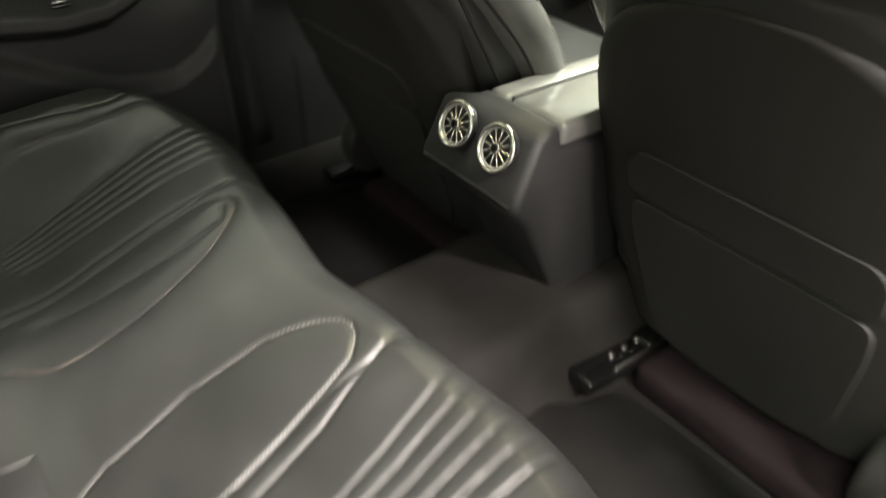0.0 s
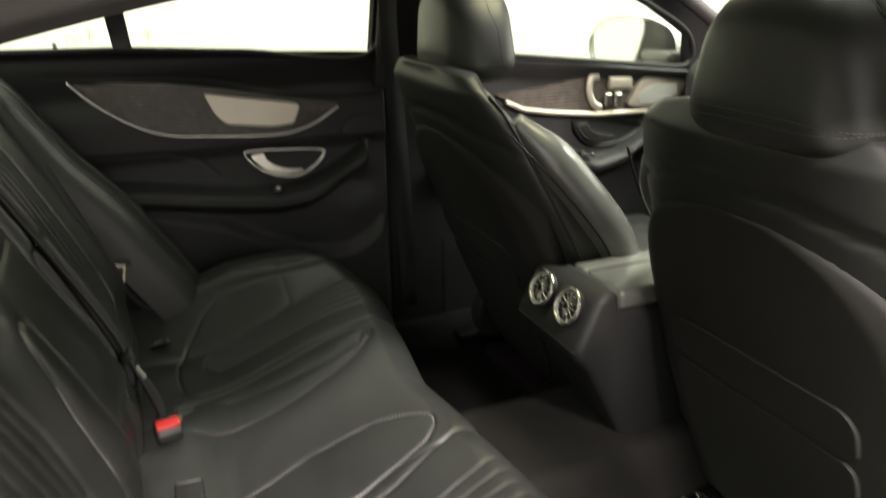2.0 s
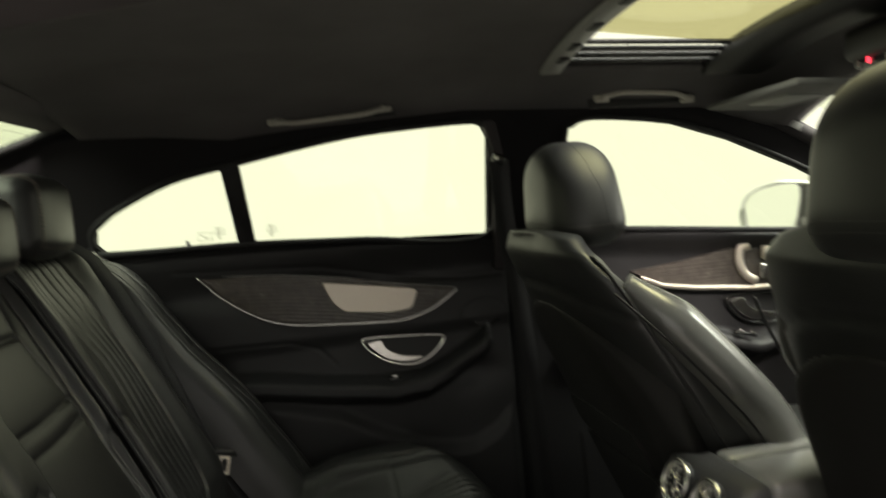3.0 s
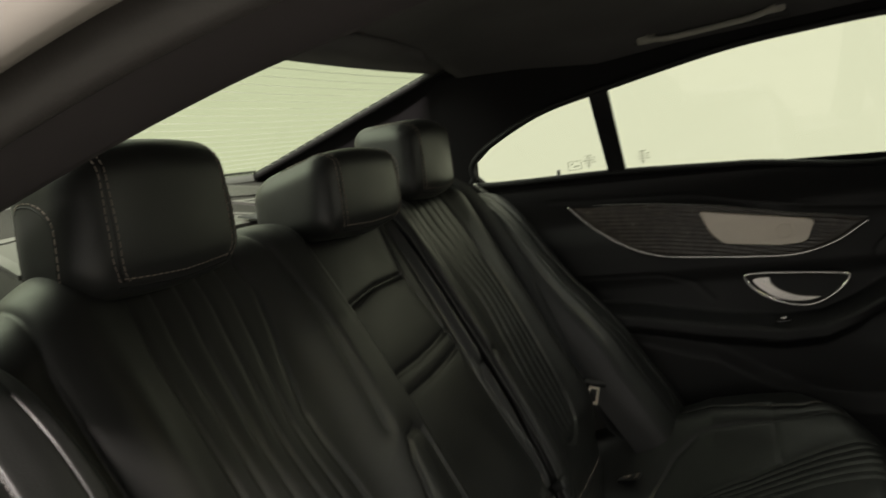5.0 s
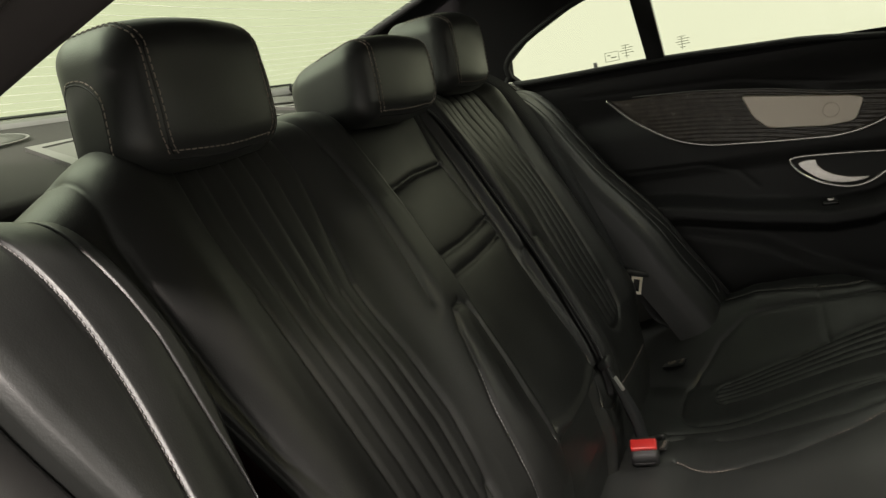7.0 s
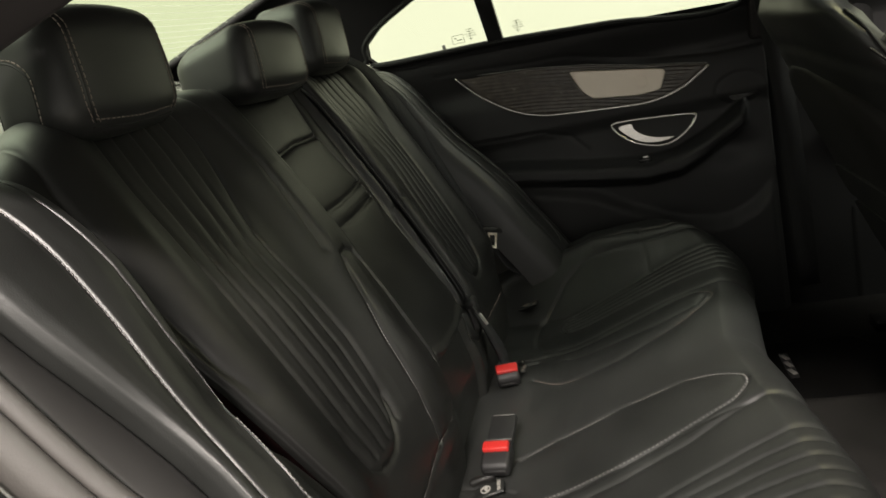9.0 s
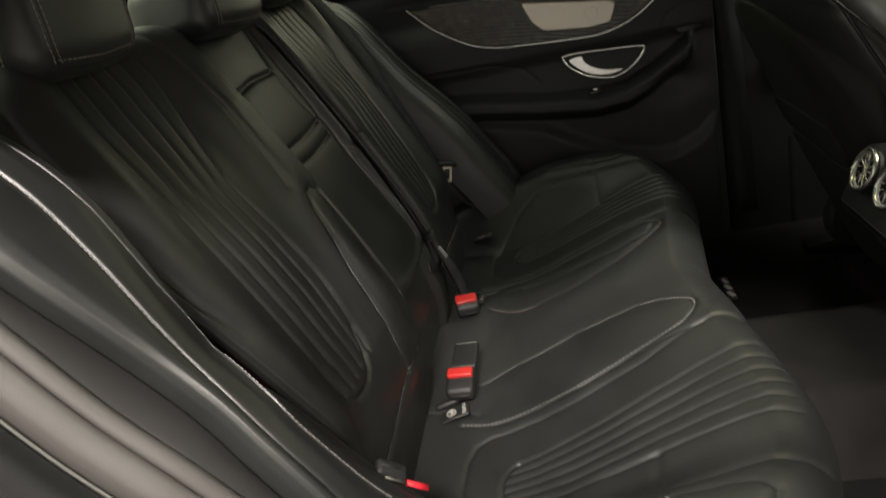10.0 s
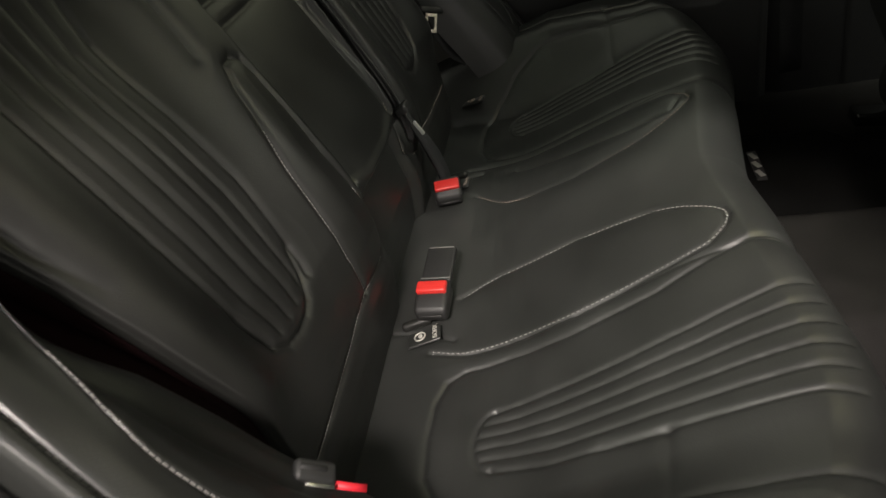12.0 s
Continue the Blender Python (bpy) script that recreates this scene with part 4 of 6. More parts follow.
def door_y(x, z):
    y = 0.724 - 0.034 * sstep(0.70, 0.80, z)
    zc = np.interp(x, (-0.30, -0.04, 0.10, 0.245, 0.32, 0.38, 0.44, 0.48), (0.545, 0.520, 0.495, 0.476, 0.482, 0.508, 0.545, 0.575))
    u = z - zc
    arm = sstep(0.012, -0.010, u) * sstep(-0.062, -0.030, u)
    y = y - (0.056 + 0.012 * sstep(0.30, 0.42, x)) * arm * sstep(0.485, 0.462, x)
    # hollow behind the pull handle
    y = y + 0.016 * np.exp(-(((x - 0.43) / 0.055) ** 2 + ((z - 0.47) / 0.035) ** 2))
    zl = np.interp(x, (-0.30, -0.04, 0.117, 0.20, 0.306, 0.38, 0.424, 0.48, 0.525), (0.50, 0.455, 0.412, 0.362, 0.312, 0.297, 0.298, 0.325, 0.372))
    y = y - 0.014 * sstep(0.022, -0.022, z - zl) * sstep(0.53, 0.510, x)
    y = y - 0.010 * sstep(0.56, 0.60, z) * sstep(0.72, 0.66, z)
    return y


gx, gv = np.meshgrid(np.linspace(-0.42, 0.53, 200), np.linspace(0, 1, 200), indexing="ij")
gz = 0.04 + gv * (sill_z(gx) - 0.006 - 0.04)
P = np.dstack([gx, door_y(gx, gz), gz])
D = np.zeros_like(gx)
for line in ([(-0.16, 0.592), (0.02, 0.588), (0.085, 0.565), (0.12, 0.525)], [(-0.2, 0.770), (0.1, 0.752), (0.3, 0.705), (0.43, 0.69), (0.53, 0.69)]):
    D += 0.0022 * np.exp(-(linedist(gx, gz, line) / 0.0035) ** 2)
ring = [(0.472 + 0.052 * math.cos(a), 0.600 + 0.036 * math.sin(a)) for a in np.linspace(0, 2 * math.pi, 24)]
D += 0.0018 * np.exp(-(linedist(gx, gz, ring) / 0.003) ** 2)
P[:, :, 1] += D
Q = P.copy()
Q[:, :, 1] = 0.77
part("panel", grid(P, Q), VINYL, door)

TX = np.linspace(-0.155, 0.409, 120)
TZT = np.interp(TX, (-0.155, 0.023, 0.15, 0.27, 0.35, 0.409), (0.756, 0.741, 0.722, 0.695, 0.682, 0.670))
TB = smooth_path([(-0.157, 0, 0.757), (-0.108, 0, 0.706), (-0.035, 0, 0.655), (0.03, 0, 0.632), (0.10, 0, 0.624), (0.20, 0, 0.616), (0.281, 0, 0.614), (0.35, 0, 0.632), (0.41, 0, 0.669)], 120)
TZB = np.interp(TX, TB[:, 0], TB[:, 2])
v = np.linspace(0, 1, 90)
TZ = TZB[:, None] + (np.maximum(TZT, TZB + 0.001) - TZB)[:, None] * v[None, :]
rib = np.cos(2 * math.pi * (TZT[:, None] - TZ) / 0.0085)
TY = 0.7085 - 0.0011 * np.clip(rib, -0.5, 0.6) - 0.003 * np.sin(v[None, :] * math.pi)
P = np.dstack([np.repeat(TX[:, None], 90, 1), TY, TZ])
Q = P.copy()
Q[:, :, 1] = 0.722
trim = part("wood_trim", grid(P, Q), WOOD, door, "dark glossy lined wood trim blade")
part("chrome_strip", sweep(np.array([(x, 0.703, z - 0.002) for x, _, z in TB]), circle(0.0042, 8, 0.0042)), CHROME, door)
part("upper_strip", sweep([(x, 0.7065, z + 0.001) for x, z in zip(TX[4:], TZT[4:])], circle(0.0009, 6)), GREY, door)
plate_out = rounded([(0.106, 0.717), (0.300, 0.683), (0.320, 0.676), (0.302, 0.634), (0.252, 0.631), (0.150, 0.644), (0.126, 0.668)], 0.011, 6)
cover = part("speaker_cover", plate(plate_out, lambda a, b: (a, 0.698, b), (0, 0.016, 0), 0.002), STEEL, door, "pale brushed metal speaker cover")
part("emblem_ring", sweep([(0.262 + 0.014 * math.cos(a), 0.6965, 0.661 + 0.014 * math.sin(a)) for a in np.linspace(0, 2 * math.pi, 25)[:-1]], circle(0.0005, 5), closed=True), STEEL, cover)

bez = smooth_path([(0.183, 0, 0.570), (0.20, 0, 0.578), (0.28, 0, 0.574), (0.355, 0, 0.567), (0.370, 0, 0.558), (0.35, 0, 0.533), (0.315, 0, 0.512), (0.28, 0, 0.508), (0.235, 0, 0.521), (0.20, 0, 0.545)], 70, closed=True)
inner = [(x, z) for x, _, z in bez]
part("handle_bezel", sweep([(x, 0.7065, z) for x, _, z in bez], circle(0.0038, 8), closed=True), CHROME, door, "chrome ring round the handle recess")
part("handle_recess", plate(inner, lambda a, b: (a, 0.7095, b), (0, 0.012, 0)), PLASTIC, door)
lev = [(0.196, 0.566), (0.226, 0.570), (0.232, 0.556), (0.250, 0.540), (0.280, 0.528), (0.318, 0.523), (0.300, 0.516), (0.27, 0.516), (0.238, 0.525), (0.211, 0.545)]
part("door_handle", plate([tuple(p[[0, 2]]) for p in smooth_path([(a, 0, b) for a, b in lev], 50, closed=True)], lambda a, b: (a, 0.7035 + 0.02 * (a - 0.19), b), (0, 0.008, 0), 0.0015), CHROME, door, "satin chrome door handle lever")
part("speaker_grille", plate(rounded([(0.428, 0.620), (0.500, 0.628), (0.512, 0.582), (0.452, 0.572)], 0.014), lambda a, b: (a, 0.7165, b), (0, 0.006, 0), 0.001), GLOSS, door)
part("window_switch", rbox(0.030, 0.014, 0.008, 0.003, at=(0.245, 0.668, 0.487)), GLOSS, door)
part("switch_rocker", rbox(0.014, 0.008, 0.006, 0.002, at=(0.246, 0.665, 0.494)), CHROME, door, "small chrome window switch")
part("lock_pin", sweep([(-0.165, 0.690, 0.815), (-0.165, 0.6895, 0.838)], circle(0.0042, 10)), GREY, door)
part("sill_corner_trim", rbox(0.045, 0.010, 0.012, 0.004, at=(-0.340, 0.674, 0.822), turn=pose(0, 0, 0, 0, 40, 0)), CHROME, door, "chrome corner piece of the window sill")
# printed marks on the glass: plain bars of their size
for bx, bz, kind in ((-0.098, 0.848, 1), (-0.128, 0.843, 0), (0.012, 0.842, 1)):
    mk = thing("glass_mark", (bx, 0.688, bz), "small dark printed mark on the window glass", "glass mark", "marks on the windows")
    gy = lambda z: 0.8985 - 0.25 * z
    if kind:
        for i, (w, dz, dx) in enumerate(((0.016, 0.012, 0), (0.022, 0.007, 0.004), (0.026, 0.002, 0), (0.024, -0.003, 0.003), (0.010, -0.009, 0))):
            part("bar", rbox(w, 0.0006, 0.0011, 0, at=(bx + dx, gy(bz + dz), bz + dz)), ETCH, mk)
        part("bar", rbox(0.0011, 0.0006, 0.028, 0, at=(bx, gy(bz), bz)), ETCH, mk)
    else:
        for dx, dz, w, h in ((0, 0.009, 0.028, 0.001), (0, -0.009, 0.028, 0.001), (-0.014, 0, 0.001, 0.018), (0.014, 0, 0.001, 0.018), (0.003, -0.002, 0.012, 0.002), (-0.006, 0.003, 0.006, 0.002)):
            part("bar", rbox(w, 0.0006, h, 0, at=(bx + dx, gy(bz + dz), bz + dz)), ETCH, mk)

# pillar between the far doors
ob = part("pillar_left", rbox(0.24, 0.10, 0.82, 0.045, 6, at=(0.645, 0.775, 0.385)), VINYL)
tagged(ob, "dark trimmed pillar between the far doors", "pillar", kind="structure")
ob = part("pillar_left_upper", plate(rounded([(0.485, 1.036), (0.515, 1.034), (0.530, 0.962), (0.540, 0.862), (0.556, 0.70), (0.500, 0.70), (0.502, 0.80), (0.507, 0.965)], 0.012), lambda a, b: (a, 0.868 - 0.25 * b, b), (0, 0.03, 0), 0.006), PILLAR)
tagged(ob, "dark fabric covered upper part of the far pillar", "pillar", kind="structure")
belt = thing("front_seat_belt", (0.54, 0.66, 0.5), "black webbing seat belt hanging on the pillar with guide loop", "seat belt")
p = smooth_path([(0.516, 0.617, 0.945), (0.522, 0.640, 0.84), (0.540, 0.668, 0.70), (0.56, 0.685, 0.45), (0.57, 0.69, 0.12)], 30)
part("webbing", sweep(p, [(-0.022, -0.0008), (0.022, -0.0008), (0.022, 0.0008), (-0.022, 0.0008)], side=(1, 0.1, 0)), WEBBING, belt)
part("guide_loop", rbox(0.030, 0.016, 0.024, 0.008, at=(0.517, 0.622, 0.948), turn=pose(0, 0, 0, 0, 24, 0)), GLOSS, belt)
part("guide_pin", rbox(0.008, 0.006, 0.012, 0.003, at=(0.511, 0.612, 0.951)), CHROME, belt)

# ---------------- far front door ----------------
fd = thing("door_2", (1.1, 0.75, 0.05), "closed black front door with wood trim and chrome handle", "car door", kind="structure")
gx, gv = np.meshgrid(np.linspace(0.68, 1.75, 90), np.linspace(0, 1, 90), indexing="ij")
sz = np.interp(gx, (0.68, 0.825, 1.25, 1.75), (0.775, 0.763, 0.716, 0.66))
gz = 0.04 + gv * (sz - 0.046)
yv = 0.742 - 0.045 * sstep(sz - 0.07, sz - 0.01, gz)
za = np.interp(gx, (0.7, 1.0, 1.05, 1.145, 1.227, 1.297, 1.335, 1.366, 1.42), (0.500, 0.492, 0.485, 0.455, 0.472, 0.514, 0.546, 0.590, 0.64))
yv = yv - 0.062 * sstep(0.010, -0.006, gz - za) * sstep(-0.052, -0.024, gz - za) * sstep(1.40, 1.36, gx)
yv = yv - 0.018 * sstep(0.33, 0.27, gz + 0.12 * np.sin((gx - 0.7) * 3.2))
P = np.dstack([gx, yv, gz])
Q = P.copy()
Q[:, :, 1] = 0.775
part("panel", grid(P, Q), VINYL, fd)
fx = np.linspace(0.845, 1.50, 60)
zb = np.interp(fx, (0.845, 0.917, 1.0, 1.153, 1.5), (0.655, 0.620, 0.605, 0.588, 0.58))
zt = np.interp(fx, (0.845, 0.987, 1.131, 1.5), (0.657, 0.669, 0.690, 0.690))
vv = np.linspace(0, 1, 50)
Z2 = zb[:, None] + (zt - zb)[:, None] * vv[None, :]
P = np.dstack([np.repeat(fx[:, None], 50, 1), 0.725 - 0.0012 * np.clip(np.cos(2 * math.pi * Z2 / 0.009), -0.5, 0.6), Z2])
Q = P.copy()
Q[:, :, 1] = 0.745
part("wood_trim", grid(P, Q), WOOD, fd)
part("chrome_strip", sweep([(x, 0.720, z - 0.005) for x, z in zip(fx[2:], zb[2:])], circle(0.0045, 10, 0.006)), STEEL, fd, "pale metal strip below the trim")
bz2 = smooth_path([(1.085, 0, 0.560), (1.12, 0, 0.570), (1.175, 0, 0.567), (1.30, 0, 0.545), (1.309, 0, 0.531), (1.237, 0, 0.497), (1.162, 0, 0.493), (1.113, 0, 0.515)], 50, closed=True)
part("handle_bezel", sweep([(x, 0.728, z) for x, _, z in bz2], circle(0.003, 8), closed=True), GLOSS, fd)
part("handle_recess", plate([(x, z) for x, _, z in bz2], lambda a, b: (a, 0.7325, b), (0, 0.008, 0)), PLASTIC, fd)
lev2 = [(1.098, 0.556), (1.128, 0.560), (1.136, 0.545), (1.155, 0.530), (1.19, 0.518), (1.225, 0.512), (1.205, 0.503), (1.165, 0.502), (1.13, 0.514), (1.108, 0.535)]
part("door_handle", plate([tuple(p[[0, 2]]) for p in smooth_path([(a, 0, b) for a, b in lev2], 50, closed=True)], lambda a, b: (a, 0.722, b), (0, 0.010, 0), 0.0015), CHROME, fd, "satin chrome door handle lever")
part("switch_bracket", sweep(smooth_path([(1.150, 0.716, 0.690), (1.126, 0.716, 0.682), (1.122, 0.716, 0.650), (1.136, 0.716, 0.617), (1.162, 0.716, 0.600)], 30), circle(0.005, 8, 0.011)), STEEL, fd, "pale curved frame of the seat switches")
part("headrest_switch", rbox(0.080, 0.012, 0.034, 0.006, 3, at=(1.222, 0.716, 0.665), turn=pose(0, 0, 0, 0, 3, 0)), STEEL, fd)
part("seat_switch", rbox(0.022, 0.014, 0.036, 0.004, 3, at=(1.184, 0.715, 0.622)), CHROME, fd)
part("seat_switch", rbox(0.026, 0.014, 0.038, 0.004, 3, at=(1.217, 0.715, 0.620)), CHROME, fd)
tw = smooth_path([(1.261, 0, 0.598), (1.266, 0, 0.631), (1.300, 0, 0.672), (1.346, 0, 0.688), (1.430, 0, 0.690), (1.446, 0, 0.663), (1.431, 0, 0.619), (1.367, 0, 0.593)], 48, closed=True)
tweeter = part("speaker_cover", plate([(x, z) for x, _, z in tw], lambda a, b: (a, 0.712, b), (0, 0.014, 0), 0.002), STEEL, fd, "pale metal frame of the door speaker")
part("grille", plate(rounded([(1.280, 0.607), (1.296, 0.636), (1.339, 0.654), (1.418, 0.652), (1.416, 0.622), (1.356, 0.602)], 0.015), lambda a, b: (a, 0.7105, b), (0, 0.004, 0)), GREY, tweeter)
part("window_switch", rbox(0.055, 0.026, 0.008, 0.003, at=(1.105, 0.690, 0.478), turn=pose(0, 0, 0, 0, 14, 0)), GLOSS, fd)
for x in (1.090, 1.119):
    part("switch_rocker", rbox(0.005, 0.020, 0.010, 0.002, 2, at=(x, 0.684, 0.4865 - 0.25 * (x - 1.09))), CHROME, fd)

# outside mirror
em = thing("outside_mirror", (1.37, 0.95, 0.77), "rounded black outside door mirror with pale reflection", "car mirror")
face = lambda a, b: (1.36 - 0.45 * a, 0.945 + a, 0.768 + b)
shape = smooth_path([(0.087, -0.021, 0), (0.081, 0.002, 0), (0.058, 0.041, 0), (-0.01, 0.068, 0), (-0.086, 0.063, 0), (-0.135, 0.048, 0), (-0.175, 0.018, 0), (-0.182, -0.05, 0), (-0.06, -0.082, 0), (0.05, -0.092, 0), (0.080, -0.060, 0)], 60, closed=True)
P = []
for d, k in ((-0.002, 0.97), (-0.002, 1.0), (0.02, 1.02), (0.06, 0.97), (0.09, 0.82), (0.105, 0.55)):
    P.append([np.array(face(-0.04 + (a + 0.04) * k, b * k)) + np.array([d, 0.45 * d, 0]) for a, b, _ in shape])
part("housing", grid(P, wrap=True), HOUSING, em, "pale painted mirror housing")
pane_out = smooth_path([(0.070, -0.007, 0), (0.065, 0.022, 0), (0.038, 0.046, 0), (-0.02, 0.060, 0), (-0.083, 0.054, 0), (-0.080, -0.009, 0), (-0.052, -0.079, 0), (0.05, -0.086, 0)], 50, closed=True)
part("mirror_pane", plate([(a, b) for a, b, _ in pane_out], face, (0.006, 0, 0)), MIRROR, em)
# dark plate in place of the car body's reflection in the pane
inner_out = smooth_path([(-0.086, 0.052, 0), (-0.115, 0.048, 0), (-0.152, 0.034, 0), (-0.176, 0.005, 0), (-0.176, -0.062, 0), (-0.060, -0.078, 0), (-0.083, -0.009, 0)], 50, closed=True)
part("mirrored_body", plate([(a, b) for a, b, _ in inner_out], face, (0.010, 0, 0)), GLOSS, em, "black plate standing in for the car body mirrored in the pane")
part("rim", sweep([face(a, b) for a, b, _ in pane_out], circle(0.0022, 6), side=(1, 0, 0), closed=True), GREY, em)
part("arm", rbox(0.08, 0.14, 0.04, 0.015, at=(1.435, 0.80, 0.72)), PAINT, em)


# ---------------- front seats ----------------
def front_seat(yc, dx, rear, SIDE, head):
    st = thing("bucket_seat", (0.95 + dx, yc, 0.06), "black leather front seat with hard back shell and map pocket", "car seat", "front seats")
    xr = lambda z: rear[0] - rear[1] * z
    W = ((0.06, 0.15, 0.30, 0.42, 0.55, 0.66, 0.72, 0.76, 0.785, 0.797), (0.185, 0.230, 0.266, 0.279, 0.276, 0.254, 0.234, 0.208, 0.17, 0.10))
    TH = ((0.06, 0.3, 0.6, 0.74, 0.785, 0.797), (0.21, 0.18, 0.125, 0.105, 0.075, 0.04))
    zs = np.concatenate([np.linspace(0.06, 0.72, 70), np.linspace(0.72, 0.797, 24)[1:]])
    n = 160
    P = []
    for z in zs:
        w, th = np.interp(z, *W), np.interp(z, *TH)
        off = 0.02 * sstep(0.75, 0.797, z)
        row = []
        for i in range(n):
            a = 2 * math.pi * i / n
            c, s = math.cos(a), math.sin(a)
            e = 0.62
            y = w * math.copysign(abs(s) ** e, s)
            x = th / 2 * math.copysign(abs(c) ** e, c)
            front = 0.5 + 0.5 * math.copysign(abs(c) ** 0.4, c)
            wing = float(sstep(0.11, 0.20, abs(y)))
            x += front * wing * (np.interp(z, *SIDE) - th)
            x += (1 - front) * 0.038 * (abs(y) / 0.27) ** 3
            # shoulder seam across the back
            g = 0.008 * math.exp(-((z - (0.655 + 0.05 * (1 - (y / 0.25) ** 2))) / 0.006) ** 2) * (1 - front)
            row.append((xr(z) + th / 2 + off + x + g, yc + y, z))
        P.append(row)
    bm = grid(P, wrap=True)
    top = [v for v in bm.verts if abs(v.co.z - 0.797) < 1e-4]
    bot = [v for v in bm.verts if abs(v.co.z - 0.06) < 1e-4]
    for loop in (top, bot):
        bmesh.ops.contextual_create(bm, geom=loop)
    part("backrest", bm, LEATHER, st)
    # hard shell
    ys, z2 = np.linspace(-0.262, 0.262, 90), np.linspace(0.09, 0.662, 90)
    Yg, Zg = np.meshgrid(ys, z2, indexing="ij")
    half = 0.258 * np.sqrt(np.clip(1 - (np.clip(Zg - 0.40, 0, 1) / 0.268) ** 3.4, 0.0, 1)) * (1 - 0.24 * sstep(0.32, 0.08, Zg))
    ins = sstep(-0.006, 0.05, half - np.abs(Yg))
    X = xr(Zg) + 0.032 * (np.abs(Yg) / 0.27) ** 4 + 0.004 - 0.012 * ins + 0.006 * ins * np.exp(-(Yg / 0.16) ** 2) * sstep(0.2, 0.5, Zg) + 0.05 * sstep(0.004, -0.03, half - np.abs(Yg))
    Pg = np.dstack([X, yc + Yg, Zg])
    Qg = Pg + np.array([0.03, 0, 0])
    part("back_shell", grid(Pg, Qg), SHELL, st, "hard black rear shell of the seat back")
    place = lambda d: (lambda a, b: (xr(b) - d, yc + a, b))
    pk = rounded([(-0.165, 0.362), (0.172, 0.362), (0.172, 0.30), (0.150, 0.15), (0.118, 0.088), (-0.115, 0.088), (-0.148, 0.15), (-0.165, 0.30)], 0.025, 6)
    part("map_pocket", plate(pk, place(0.0105), (0.016, 0, 0), 0.0015), SHELL, st, "black map pocket panel")
    sp = rounded([(-0.168, 0.372), (-0.168, 0.425), (-0.150, 0.445), (0.150, 0.445), (0.176, 0.42), (0.176, 0.372)], 0.02, 6)
    part("pocket_rim", plate(sp, place(0.0090), (0.012, 0, 0), 0.0015), SHELL, st)
    # side seam piping
    for s in (-1, 1):
        pp = smooth_path([(xr(z) + np.interp(z, *TH) * 0.60, yc + s * (np.interp(z, *W) + 0.001), z) for z in (0.30, 0.45, 0.6, 0.68, 0.73, 0.755)], 40)
        part("piping", sweep(pp, circle(0.0028, 6)), PLASTIC, st)
    # padded wings along the front edges, with a seam below
    for s in (-1, 1):
        zw = np.linspace(0.715, 0.30, 50)
        wp = np.array([(xr(z) + np.interp(z, *SIDE) - 0.018, yc + s * (np.interp(z, *W) - 0.018), z) for z in zw])
        k = np.ones(7) / 7
        for c in range(3):
            wp[:, c] = np.convolve(np.pad(wp[:, c], 3, "edge"), k, "valid")
        # the wing's bright sheen comes partly from this lightened leather
        part("wing", sweep(wp, circle(0.048, 16, 0.044), side=(0, 1, 0), scale=0.45 + 0.55 * sstep(0, 10, np.arange(50))), LEATHER_SHEEN, st)
        part("wing_seam", sweep(wp + np.array([-0.030, s * 0.036, -0.010]), circle(0.0022, 6)), RUBBER_BLACK, st)
    # headrest
    bm = bmesh.new()
    bmesh.ops.create_cube(bm, size=1)
    bmesh.ops.scale(bm, vec=(head[4], 0.252, 0.190), verts=bm.verts)
    bmesh.ops.bevel(bm, geom=bm.edges[:], offset=0.062, segments=8, profile=0.55, affect="EDGES")
    bmesh.ops.subdivide_edges(bm, edges=[e for e in bm.edges if e.calc_length() > 0.03], cuts=4, use_grid_fill=True)
    for v in bm.verts:
        t = v.co.z / 0.190 + 0.5
        v.co.y *= 1.05 - 0.30 * t ** 2.4
        v.co.x *= 1 - 0.18 * t
        v.co.z -= 0.046 * (v.co.y / 0.131) ** 2 * t
        v.co.x -= head[2] * v.co.z - 0.018 * (v.co.y / 0.131) ** 2 * (1 if v.co.x < 0 else -0.3)
    bmesh.ops.translate(bm, vec=(head[0], yc + head[3], head[1]), verts=bm.verts)
    for f in bm.faces:
        f.smooth = True
    from mathutils.bvhtree import BVHTree
    tree = BVHTree.FromBMesh(bm)
    hr = part("headrest", bm, LEATHER, st)

    def lay(points):
        hits = [tree.find_nearest(Vector(q)) for q in points]
        return np.array([q[0] for q in hits]), np.array([q[1] for q in hits])

    for dz in (-0.066, -0.054):
        p, u = lay([(head[0] - 0.13 * math.cos(a), yc + head[3] + 0.17 * math.sin(a), head[1] + dz) for a in np.linspace(-1.9, 1.9, 80)])
        part("stitching", dashes(p, u, length=0.005, step=0.0066), GREY_DIM, hr)
    p, u = lay([(head[0] - 0.012 + 0.05 * (1 - math.sin(a)), yc + head[3] + 0.2 * math.cos(a), head[1] - 0.04 + 0.2 * math.sin(a)) for a in np.linspace(-0.35, math.pi + 0.35, 70)])
    part("seam", sweep(p - 0.0006 * u, circle(0.0010, 6), side=(1, 0, 0)), RUBBER_BLACK, hr)
    for s in (-1, 1):
        part("post", sweep([(head[0] - 0.01, yc + s * 0.07, 0.74), (head[0], yc + s * 0.07, 0.83)], circle(0.007, 12)), CHROME, hr)
    # cushion, frame and rails
    part("cushion", rbox(0.52, 0.50, 0.16, 0.05, 5, at=(1.05 + dx, yc, 0.25)), LEATHER, st)
    part("seat_base", rbox(0.46, 0.46, 0.09, 0.02, 3, at=(1.06 + dx, yc, 0.13)), PLASTIC, st)
